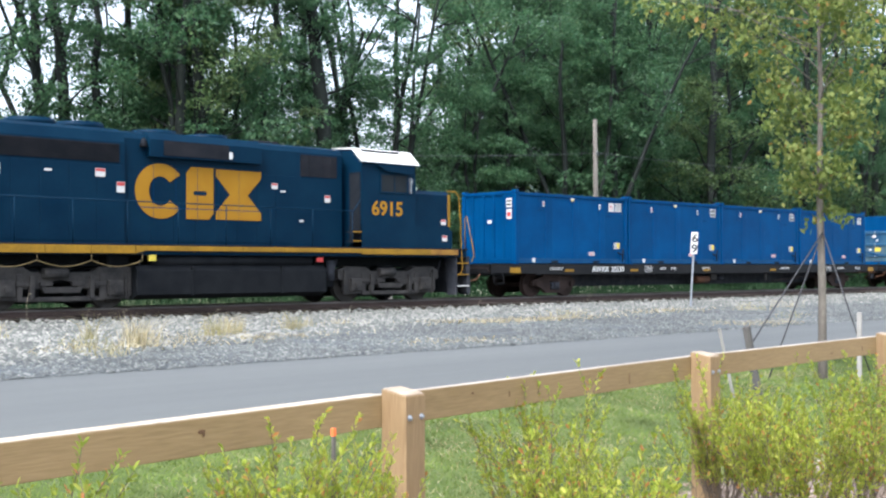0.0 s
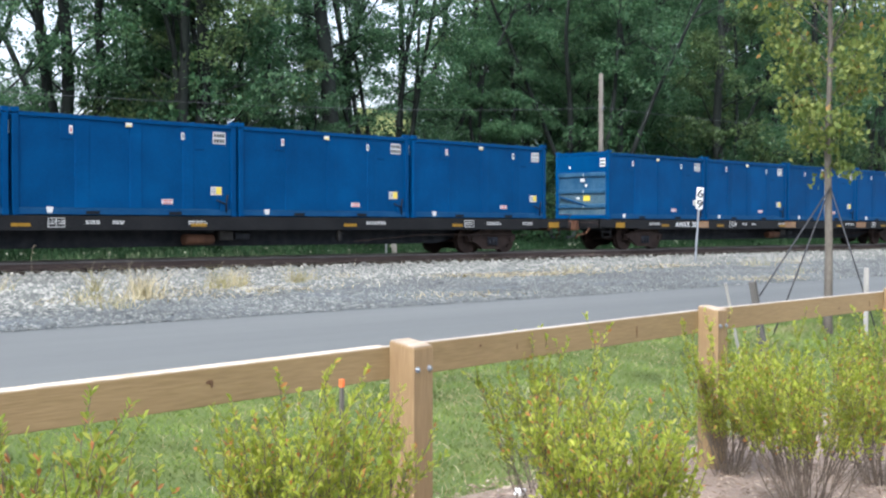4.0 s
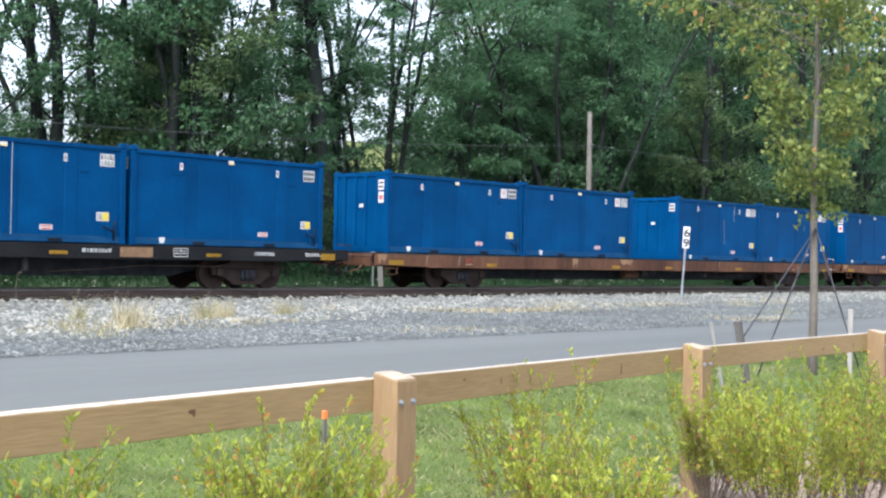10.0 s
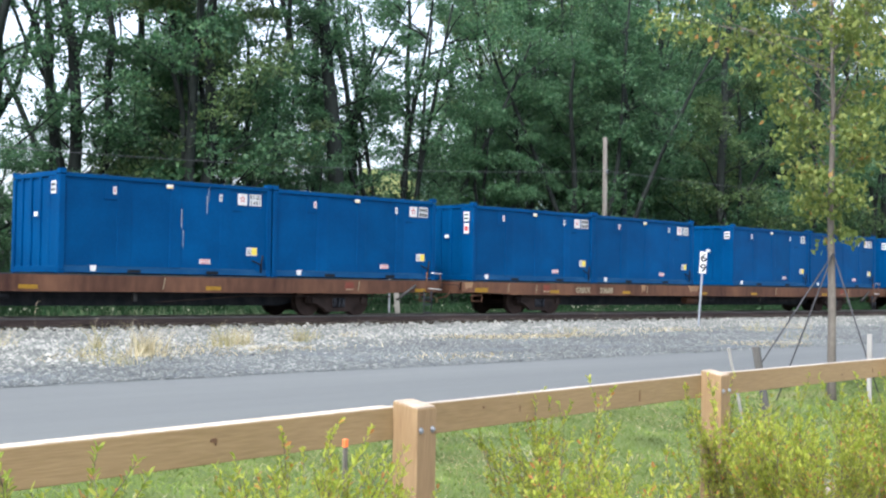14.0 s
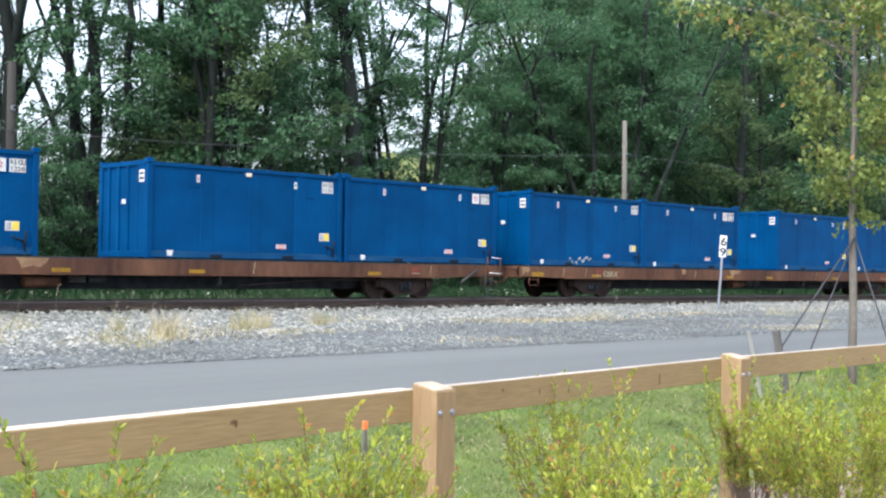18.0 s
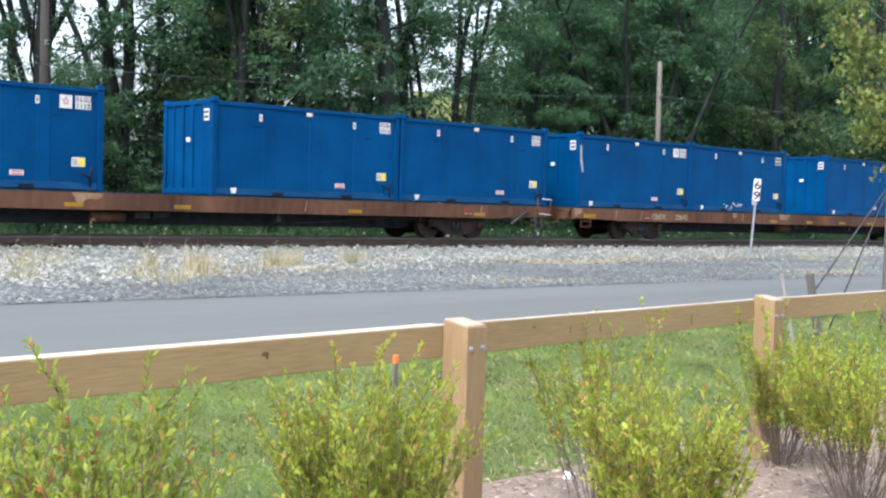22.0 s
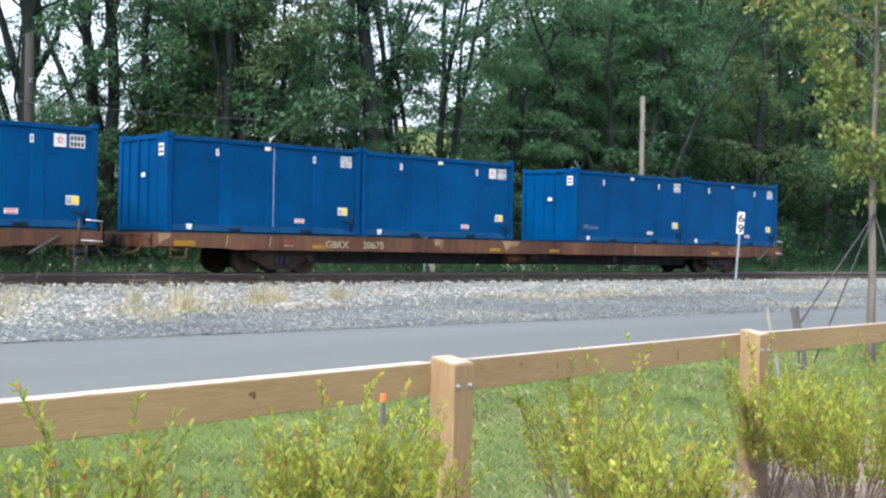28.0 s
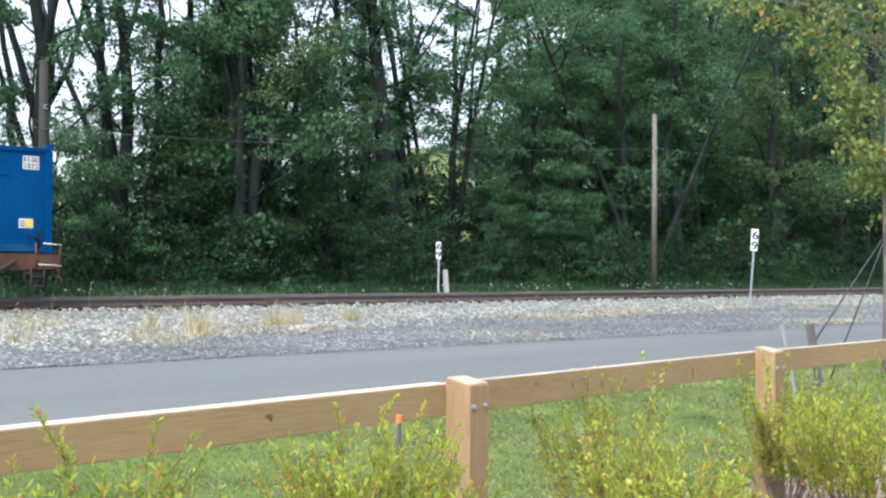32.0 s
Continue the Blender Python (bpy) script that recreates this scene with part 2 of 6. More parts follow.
FINESTONE = leafy("fine_gravel_stone", (0.058, 0.063, 0.063), (0.106, 0.112, 0.109), (0.225, 0.228, 0.212), 0.0, 0.85, shine=0.15, clump=0.35, swing=0.2)
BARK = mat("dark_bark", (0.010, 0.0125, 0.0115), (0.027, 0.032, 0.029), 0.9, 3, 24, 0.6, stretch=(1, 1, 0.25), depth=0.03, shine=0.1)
YOUNGBARK = mat("young_tree_bark", (0.07, 0.06, 0.05), (0.15, 0.13, 0.11), 0.85, 6, 40, 0.4, stretch=(1, 1, 0.4))
TWIG = mat("bush_stem", (0.075, 0.056, 0.042), (0.15, 0.115, 0.085), 0.8, 12, 60, 0.2)
POLE = mat("weathered_pole", (0.0729, 0.0639, 0.0548), (0.1368, 0.1255, 0.1095), 0.85, 2, 30, 0.3, stretch=(3, 3, 0.2))
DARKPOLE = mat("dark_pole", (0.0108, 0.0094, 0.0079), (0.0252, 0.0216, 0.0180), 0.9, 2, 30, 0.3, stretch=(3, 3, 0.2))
WIRE = mat("cable", (0.0360, 0.0390, 0.0420), (0.0600, 0.0630, 0.0660), 0.6, 3, 30, 0)
STRAP = mat("dark_strap", (0.03, 0.03, 0.034), (0.06, 0.06, 0.065), 0.7, 6, 40, 0.1, shine=0.2)
GREYWOOD = mat("grey_stake_wood", (0.0560, 0.0504, 0.0476), (0.1120, 0.1064, 0.0980), 0.85, 5, 40, 0.3, stretch=(3, 3, 0.3))
PALEWOOD = mat("pale_stake_wood", (0.19, 0.18, 0.165), (0.29, 0.28, 0.26), 0.8, 5, 40, 0.2, stretch=(3, 3, 0.3))
STRAW = mat("dry_straw", (0.20, 0.17, 0.12), (0.32, 0.28, 0.20), 0.8, 8, 40, 0.1, shine=0.2)
ORANGE = mat("orange_marker", (0.75, 0.13, 0.03), (0.85, 0.20, 0.06), 0.5, 8, 40, 0.05)
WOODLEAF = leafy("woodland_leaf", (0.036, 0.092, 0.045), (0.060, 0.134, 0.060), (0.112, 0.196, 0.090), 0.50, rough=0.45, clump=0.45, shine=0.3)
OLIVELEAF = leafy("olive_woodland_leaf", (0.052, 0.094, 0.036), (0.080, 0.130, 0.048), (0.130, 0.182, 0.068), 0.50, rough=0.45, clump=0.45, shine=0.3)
# Darkened green: the shade low in the wood is put into the colour.
SHADELEAF = leafy("understorey_leaf", (0.016, 0.043, 0.019), (0.025, 0.060, 0.026), (0.047, 0.090, 0.038), 0.40, clump=0.6, shine=0.12)
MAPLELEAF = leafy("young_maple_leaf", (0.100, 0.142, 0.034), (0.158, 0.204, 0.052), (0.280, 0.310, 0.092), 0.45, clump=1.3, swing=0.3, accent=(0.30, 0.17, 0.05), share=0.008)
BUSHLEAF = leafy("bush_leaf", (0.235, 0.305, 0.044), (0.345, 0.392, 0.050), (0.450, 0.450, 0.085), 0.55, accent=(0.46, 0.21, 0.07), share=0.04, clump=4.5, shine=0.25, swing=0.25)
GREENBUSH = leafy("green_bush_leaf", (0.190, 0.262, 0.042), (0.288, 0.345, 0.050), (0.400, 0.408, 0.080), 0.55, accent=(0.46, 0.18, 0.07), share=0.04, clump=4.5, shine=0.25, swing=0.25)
BUSHRED = leafy("reddened_bush_leaf", (0.2132, 0.1564, 0.0360), (0.3280, 0.1840, 0.0630), (0.4100, 0.2208, 0.0900), 0.50, shine=0.12)
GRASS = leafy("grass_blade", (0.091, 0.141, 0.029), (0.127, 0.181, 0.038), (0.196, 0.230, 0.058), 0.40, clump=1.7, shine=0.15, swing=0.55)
DRYGRASS = leafy("dry_grass", (0.2803, 0.2292, 0.1193), (0.4123, 0.3478, 0.2020), (0.5112, 0.4585, 0.3121), 0.30)
WEEDGRASS = leafy("yellowing_weed_blade", (0.17, 0.175, 0.065), (0.31, 0.265, 0.12), (0.46, 0.38, 0.21), 0.30, clump=0.8, swing=0.2)
CHIP = leafy("mulch_chip", (0.0978, 0.0636, 0.0439), (0.2444, 0.1809, 0.1368), (0.4301, 0.3617, 0.2932), 0.0, 0.9)
BLOSSOM = leafy("pale_blossom", (0.2625, 0.2700, 0.2025), (0.3375, 0.3450, 0.2700), (0.4350, 0.4350, 0.3600), 0.3, shine=0.1)
LITTER = mat("white_litter", (0.7, 0.7, 0.7), (0.85, 0.85, 0.85), 0.6, 20, 60, 0.1)

# ---------------------------------------------------------------- making meshes


def part(name, bm, material, parent=None, label=""):
    """Links a bmesh as one mesh object, under its thing if one is given."""
    me = bpy.data.meshes.new(name)
    bm.normal_update()
    bm.to_mesh(me)
    bm.free()
    me.materials.append(material)
    ob = new(name, me)
    ob.parent = parent
    return tagged(ob, label)


def again(ob, m, parent=None):
    """One more of a piece, on the same mesh, at the pose m."""
    o = new(ob.name.split(".")[0], ob.data)
    o.parent = parent or ob.parent
    o.matrix_basis = m
    return o


def thing(name, label, category, m=None, group=""):
    ob = new(name)
    ob.empty_display_size = 0.1
    if m is not None:
        ob.matrix_basis = m
    return tagged(ob, label, category, group)


def box(bm, x0, x1, y0, y1, z0, z1, bevel=0.0):
    v = [bm.verts.new(c) for c in product((x0, x1), (y0, y1), (z0, z1))]
    for f in ((0, 1, 3, 2), (4, 6, 7, 5), (0, 4, 5, 1), (2, 3, 7, 6), (0, 2, 6, 4), (1, 5, 7, 3)):
        bm.faces.new([v[i] for i in f])
    if bevel:
        es = {e for w in v for e in w.link_edges}
        bmesh.ops.bevel(bm, geom=list(es), offset=bevel, segments=2, affect="EDGES", profile=0.5)
    return bm


def boxed(*a, **k):
    return box(bmesh.new(), *a, **k)


def tube(bm, points, radii, seg=8, cap=True):
    """A round bar through points, with a radius at each."""
    pts = [Vector(p) for p in points]
    radii = radii if hasattr(radii, "__len__") else [radii] * len(pts)
    rings, side = [], None
    for i, p in enumerate(pts):
        d = (pts[min(i + 1, len(pts) - 1)] - pts[max(i - 1, 0)]).normalized()
        if side is None:
            side = d.orthogonal().normalized()
        side = (side - d * side.dot(d)).normalized()
        o = d.cross(side)
        rings.append([bm.verts.new(p + (side * math.cos(a) + o * math.sin(a)) * radii[i]) for a in (2 * math.pi * k / seg for k in range(seg))])
    for a, b in zip(rings, rings[1:]):
        for k in range(seg):
            f = bm.faces.new((a[k], a[(k + 1) % seg], b[(k + 1) % seg], b[k]))
            f.smooth = True
    if cap and seg > 2:
        bm.faces.new(list(reversed(rings[0])))
        bm.faces.new(rings[-1])
    return bm


def tubed(points, radii, seg=8):
    return tube(bmesh.new(), points, radii, seg)


def slab(outline, y0, y1, bm=None):
    """An outline in x, z, drawn out from y0 to y1."""
    bm = bm or bmesh.new()
    a = [bm.verts.new((x, y0, z)) for x, z in outline]
    b = [bm.verts.new((x, y1, z)) for x, z in outline]
    bm.faces.new(a)
    bm.faces.new(list(reversed(b)))
    for i in range(len(a)):
        j = (i + 1) % len(a)
        bm.faces.new((a[j], a[i], b[i], b[j]))
    bmesh.ops.recalc_face_normals(bm, faces=bm.faces)
    return bm


def profile(outline, x0, x1, bm=None):
    """An outline in y, z, drawn out from x0 to x1."""
    bm = bm or bmesh.new()
    a = [bm.verts.new((x0, y, z)) for y, z in outline]
    b = [bm.verts.new((x1, y, z)) for y, z in outline]
    bm.faces.new(a)
    bm.faces.new(list(reversed(b)))
    for i in range(len(a)):
        j = (i + 1) % len(a)
        bm.faces.new((a[j], a[i], b[i], b[j]))
    bmesh.ops.recalc_face_normals(bm, faces=bm.faces)
    return bm


def disc(bm, x, z, r, y0, y1, seg=16):
    return tube(bm, [(x, y0, z), (x, y1, z)], r, seg)


def raw(name, co, faces, sides, material, parent=None, smooth=False):
    """A mesh of many small faces with the same number of sides, straight from arrays."""
    me = bpy.data.meshes.new(name)
    co, faces = np.asarray(co, np.float32).reshape(-1, 3), np.asarray(faces, np.int32).ravel()
    n = len(faces) // sides
    me.vertices.add(len(co))
    me.vertices.foreach_set("co", co.ravel())
    me.loops.add(len(faces))
    me.loops.foreach_set("vertex_index", faces)
    me.polygons.add(n)
    me.polygons.foreach_set("loop_start", np.arange(n, dtype=np.int32) * sides)
    me.update(calc_edges=True)
    me.materials.append(material)
    ob = new(name, me)
    ob.parent = parent
    return ob


def leaves(name, at, size, material, parent=None, seed=0, narrow=0.55, droop=0.3, fold=0.25, lay=0.0):
    """Leaves round the points: four-cornered, folded along the middle, each turned its own way; lay: how far they lie flat."""
    r = np.random.default_rng(seed)
    at = np.asarray(at, float)
    n = len(at)
    a = r.normal(size=(n, 3))
    a[:, 2] -= droop
    a /= np.linalg.norm(a, axis=1)[:, None]
    b = np.cross(a, r.normal(size=(n, 3)) + (0, 0, lay))
    b /= np.linalg.norm(b, axis=1)[:, None]
    c = np.cross(a, b)
    s = (size * r.uniform(0.6, 1.3, n))[:, None]
    co = np.stack([at - a * s * 0.5, at + b * s * narrow * 0.5 + c * s * fold * 0.5, at + a * s * 0.5, at - b * s * narrow * 0.5 + c * s * fold * 0.5], 1)
    k = np.arange(n)[:, None] * 4
    return raw(name, co, np.concatenate([k + (0, 1, 2), k + (0, 2, 3)], 1), 3, material, parent)


def blades(name, at, tall, wide, material, parent=None, seed=0, lean=0.5):
    """Grass blades that stand on the points: a bent strip of three triangles."""
    r = np.random.default_rng(seed)
    at = np.asarray(at, float)
    n = len(at)
    h = tall * r.uniform(0.5, 1.3, n)[:, None]
    g = r.uniform(0, 2 * np.pi, n)
    side = np.stack([np.cos(g), np.sin(g), 0 * g], 1) * wide * 0.5
    l = r.normal(size=(n, 3)) * lean
    l[:, 2] = 0
    up = np.array([0, 0, 1.0])
    mid = at + up * h * 0.55 + l * h * 0.3
    tip = at + up * h + l * h
    co = np.stack([at - side, at + side, mid + side * 0.7, mid - side * 0.7, tip], 1)
    k = np.arange(n)[:, None] * 5
    return raw(name, co, np.concatenate([k + (0, 1, 2), k + (0, 2, 3), k + (3, 2, 4)], 1), 3, material, parent)


def lettered(name, text, x, y, z, height, material, parent, wide=1.0):
    """Painted letters on a side that faces -y; x, z: the lower left corner."""
    cu = bpy.data.curves.new(name, "FONT")
    cu.body, cu.size, cu.extrude, cu.offset = text, height * 1.4, 0.001, height * 0.035
    tmp = bpy.data.objects.new(name, cu)
    me = bpy.data.meshes.new_from_object(tmp)
    bpy.data.objects.remove(tmp)
    me.materials.append(material)
    ob = new(name, me)
    ob.parent = parent
    ob.matrix_basis = Matrix.Translation((x, y, z)) @ Matrix.Rotation(radians(90), 4, "X") @ Matrix.Diagonal((wide, 1, 1, 1))
    return ob

# ---------------------------------------------------------------- the lie of the land
TRACK, HEAD = 27.43, 0.74          # the track's middle and the rails' running height
LAND = ((-300, 0.0), (-20, 0.0), (4.9, 0.0), (9.5, 0.29), (14.1, 0.30), (21.5, 0.35), (25.2, 0.40), (25.9, 0.42), (29.0, 0.44), (29.9, 0.43), (31.4, 0.45), (34.0, 0.70), (60, 0.9), (130, 1.5), (600, 2.0), (3000, 2.0))


def lie(y):
    for (y0, z0), (y1, z1) in zip(LAND, LAND[1:]):
        if y <= y1:
            return z0 + (z1 - z0) * (y - y0) / (y1 - y0)
    return LAND[-1][1]


def strip(name, x0, x1, y0, y1, lift, material, label, category, step=(2.0, 0.5), rough=0.0):
    """A strip of ground that follows the lie of the land, a little above the sheet below it."""
    nx, ny = max(1, round((x1 - x0) / step[0])), max(1, round((y1 - y0) / step[1]))
    bm = bmesh.new()
    g = [[None] * (ny + 1) for _ in range(nx + 1)]
    for i in range(nx + 1):
        for j in range(ny + 1):
            x, y = x0 + (x1 - x0) * i / nx, y0 + (y1 - y0) * j / ny
            z = lie(y) + lift + (rough * noise.noise(Vector((x * 0.7, y * 0.7, 3))) if 0 < j < ny else 0)
            g[i][j] = bm.verts.new((x, y, z))
    for i in range(nx):
        for j in range(ny):
            bm.faces.new((g[i][j], g[i + 1][j], g[i + 1][j + 1], g[i][j + 1])).smooth = True
    return tagged(part(name, bm, material), label, category, kind="structure")


def ground_sheet():
    bm = bmesh.new()
    ys = [y for y, _ in LAND]
    xs = (-2500, -300, -60, -10, 20, 60, 120, 400, 2500)
    g = [[bm.verts.new((x, y, lie(y) - (0.09 if y > 10 else 0))) for y in ys] for x in xs]
    for a, b in zip(g, g[1:]):
        for j in range(len(ys) - 1):
            bm.faces.new((a[j], b[j], b[j + 1], a[j + 1]))
    return tagged(part("ground", bm, SOIL), "short green lawn and open ground", "ground", kind="structure")


ground_sheet()
strip("pavement", -120, 260, 8.9, 14.2, 0.025, ASPHALT, "smooth grey asphalt trail between lawn and gravel", "path", step=(8, 0.5))
strip("gravel_verge", -60, 200, 14.06, 26.05, 0.030, GRAVEL, "blue-grey gravel strip between trail and railway", "gravel", step=(0.8, 0.5), rough=0.05)
strip("ballast_bed", -60, 200, 26.0, 30.6, 0.024, GRIME, "grimy brown stone bed under the rails", "ballast", step=(0.8, 0.5), rough=0.03)
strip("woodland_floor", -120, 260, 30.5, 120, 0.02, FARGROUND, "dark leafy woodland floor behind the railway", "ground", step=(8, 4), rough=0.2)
strip("mulch_bed", -6, 30, -3.0, 4.95, 0.015, MULCH, "brown bark mulch bed round the bushes", "mulch", step=(0.5, 0.4), rough=0.02)


def hillside():
    """A far wooded hill with a meadow on its foot; haze and sunlight are put into their colours."""
    bm = bmesh.new()
    nx, ny = 60, 12
    g = []
    for i in range(nx + 1):
        col = []
        for j in range(ny + 1):
            x, y = -150 + 900 * i / nx, 170 + 260 * j / ny
            k = j / ny
            rise = min(1.0, max(0.0, (x / y - 0.62) / 0.3))
            col.append(bm.verts.new((x, y, 1.4 + (10 + 44 * rise * rise * (3 - 2 * rise)) * k * k * (3 - 2 * k) + 5 * noise.noise(Vector((x * 0.012, y * 0.012, 1))) * k)))
        g.append(col)
    for i in range(nx):
        for j in range(ny):
            bm.faces.new((g[i][j], g[i + 1][j], g[i + 1][j + 1], g[i][j + 1])).smooth = True
    tagged(part("backdrop_hill", bm, HILL), "wooded hill beyond the trees, haze painted into its colour", "hill", kind="structure")
    bm = bmesh.new()
    for i in range(24):
        for j in range(6):
            q = []
            for a, b in ((i, j), (i + 1, j), (i + 1, j + 1), (i, j + 1)):
                q.append(bm.verts.new((89 + 12 * a / 24 + 31 * b / 6, 105 + 35 * b / 6, 1.6 + 18 * (b / 6) ** 1.1)))
            bm.faces.new(q)
    tagged(part("backdrop_meadow", bm, MEADOW), "bright meadow slope beyond the trees, sunlight painted into its colour", "meadow", kind="structure")


hillside()

# ---------------------------------------------------------------- railway track


def railway():
    track = thing("railway_track", "single railway track with rusty rails on dark wooden ties", "railway track")
    tagged(track, kind="structure")
    z0 = HEAD - 0.172
    shape = [(-0.07, 0), (0.07, 0), (0.07, 0.012), (0.012, 0.035), (0.012, 0.125), (0.036, 0.135), (0.036, 0.166), (0.028, 0.172),
             (-0.028, 0.172), (-0.036, 0.166), (-0.036, 0.135), (-0.012, 0.125), (-0.012, 0.035), (-0.07, 0.012)]
    for s in (-1, 1):
        c = TRACK + s * 0.7525
        part("rail", profile([(c + y, z0 + z) for y, z in shape], -150, 300), RAILRUST, track, "rusty steel rail")
        part("rail_head", boxed(-150, 300, c - 0.0375, c + 0.0375, HEAD - 0.034, HEAD + 0.002), RAILTOP, track, "worn paler rail head")
        for k in range(6):
            x = -6 + 11.9 * k
            part("joint_bar", boxed(x, x + 0.6, c - 0.034, c - 0.013, z0 + 0.04, z0 + 0.12, 0.004), RAILRUST, track)
    tie = part("tie", boxed(-0.115, 0.115, -1.32, 1.32, -0.18, 0, 0.012), TIE, track)
    tie.matrix_basis = pose(-20, TRACK, z0)
    plate = part("tie_plate", boxed(-0.1, 0.1, -0.17, 0.17, 0, 0.018, 0.003), RAILRUST, track)
    plate.matrix_basis = pose(-20, TRACK - 0.7525, z0)
    r = random.Random(4)
    for k in range(1, 200):
        x = -20 + 0.53 * k + r.uniform(-0.03, 0.03)
        again(tie, pose(x, TRACK + r.uniform(-0.17, 0.0), z0, 0, 0, r.uniform(-1.2, 1.2)))
        if 44 < k < 130:
            again(plate, pose(x, TRACK - 0.7525, z0))
    bm = bmesh.new()
    for k in range(200, 420):
        x = -20 + 0.53 * k
        box(bm, x - 0.115, x + 0.115, TRACK - 1.32, TRACK + 1.32, z0 - 0.18, z0)
    tagged(part("ties_beyond", bm, TIE, track), kind="stuff")


railway()


def stones():
    """The ballast's own stones, the larger ones, scattered and heaped by the ties."""
    r = np.random.default_rng(8)
    heap = np.array([(1.3, 0, -0.3), (-1.3, 0, -0.3), (0, 1, -0.3), (0, -1, -0.3), (0, 0, 1)], float)
    tri = np.array([(0, 2, 4), (2, 1, 4), (1, 3, 4), (3, 0, 4)])
    def scatter(name, n, y, x, low, high, material, words):
        s = r.uniform(low, high, n) * np.where(r.random(n) < 0.12, 1.5, 1.0)
        z = np.array([lie(v) for v in y]) + 0.028 + r.random(n) * 0.03 + 0.07 * np.clip((y - 25.5) / 0.6, 0, 1)
        co = heap[None] * r.uniform(0.6, 1.25, (n, 5, 1)) * s[:, None, None]
        a = r.uniform(0, 6.28, n)
        c, d = np.cos(a)[:, None], np.sin(a)[:, None]
        co = np.stack([co[..., 0] * c - co[..., 1] * d, co[..., 0] * d + co[..., 1] * c + co[..., 2] * 0.3, co[..., 2] * 0.5 - co[..., 1] * 0.15], -1)
        co += np.stack([x, y, z], 1)[:, None]
        f = (np.arange(n)[:, None, None] * 5 + tri[None])
        tagged(raw(name, co, f, 3, material), words, "ballast", kind="stuff")

    def foot(x):
        """Where the coarse stone gives way to fine gravel."""
        return np.clip(17.1 + 0.38 * (x - 9.8), 16.0, 22.0) + 0.35 * np.sin(x * 1.3) + 0.25 * np.sin(x * 3.1 + 1)

    n = 90000
    y = r.triangular(15.5, 25.0, 26.5, n)
    x = y * (0.33 + 2.1 * r.random(n) ** 1.3)
    between = np.abs(((x + 20) % 0.53) - 0.265) < 0.13
    keep = ((y < 25.98) | ((y < 26.45) & between)) & (y > foot(x) + r.normal(0, 0.7, n))
    scatter("ballast_stones", keep.sum(), y[keep], x[keep], 0.030, 0.062, STONE, "loose pale grey crushed ballast stones")
    n = 80000
    y = r.uniform(13.95, 23.0, n)
    x = y * (0.33 + 2.1 * r.random(n) ** 1.3)
    keep = y < foot(x) + r.normal(0.6, 0.7, n)
    scatter("fine_gravel_stones", keep.sum(), y[keep], x[keep], 0.012, 0.028, FINESTONE, "fine blue-grey crushed gravel beside the trail")


stones()

# ---------------------------------------------------------------- fence


MARKS = {0.68: ((2.02, 0.992, 0.018, 0.009), (2.03, 0.985, 0.006, 0.016)), 3.74: ((2.28, 0.96, 0.005, 0.036), (1.02, 0.97, 0.003, 0.016), (0.7, 1.0, 0.008, 0.006), (2.9, 0.97, 0.004, 0.03), (0.24, 0.96, 0.003, 0.024)), 6.8: ((0.42, 0.98, 0.006, 0.012), (2.2, 0.95, 0.012, 0.007), (2.8, 0.96, 0.004, 0.022))}


def fence():
    ends = ((0.68, 3.76), (3.74, 4.12), (6.80, 4.48), (9.88, 4.67), (12.95, 4.86))
    f = thing("fence", "new square-post timber fence with one plank rail", "fence")
    post = None
    for i, (x, y) in enumerate(ends):
        nx, ny = ends[min(i + 1, 4)]
        px_, py_ = ends[max(i - 1, 0)]
        a = math.degrees(math.atan2(ny - py_, nx - px_)) + 2.0
        m = pose(x, y, 0, 0, 0, a)
        if post is None:
            bm, bm2 = boxed(0, 0.145, -0.145, 0, -0.3, 1.062, 0.006), boxed(0.004, 0.141, -0.141, -0.004, 1.062, 1.068, 0.003)
            for v in (*bm.verts, *bm2.verts):
                if v.co.z > 1:
                    v.co.z += 0.18 * (v.co.y + 0.0725)
            post = part("post", bm, POSTWOOD, f)
            post.matrix_basis = m
            top = part("post_top", bm2, POSTEND, f, "pale weathered end grain")
            top.matrix_basis = m
            bolt = part("bolt", tube(disc(bmesh.new(), 0.026, 0.95, 0.015, -0.149, -0.144, 12), [(0.026, -0.158, 0.95), (0.026, -0.148, 0.95)], 0.009, 6), GALV, f, "galvanised bolt and washer")
            bolt.matrix_basis = m
        else:
            again(post, m, f), again(top, m, f), again(bolt, m, f)
        again(bolt, m @ Matrix.Translation((0.088, 0, 0.0)), f)
    for (x0, y0), (x1, y1) in zip(ends, ends[1:]):
        d = math.hypot(x1 - x0, y1 - y0)
        a = math.degrees(math.atan2(y1 - y0, x1 - x0))
        deep_ = 0.092 if x0 < 1 else 0.046
        rail = part("plank", boxed(0.02, d + 0.018, 0.001, deep_, 0.90, 1.046, 0.004), TIMBER, f)
        rail.matrix_basis = pose(x0, y0, 0, 0, 0, a)
        # A thin pale strip paints the light on the plank's upper face.
        edge = part("plank_edge", boxed(0.021, d + 0.017, 0.003, deep_ - 0.002, 1.046, 1.049), LITEDGE if x0 < 1 else DIMLITEDGE, f, "upper edge painted paler for light from above")
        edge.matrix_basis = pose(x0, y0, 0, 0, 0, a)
        for u, v, w, h in MARKS.get(round(x0, 2), ()):
            o = [(u + w * math.cos(k * math.pi / 5), v + h * math.sin(k * math.pi / 5)) for k in range(10)]
            kn = part("knot", slab(o, -0.0012, 0.003), KNOT, rail)
    return f


fence()

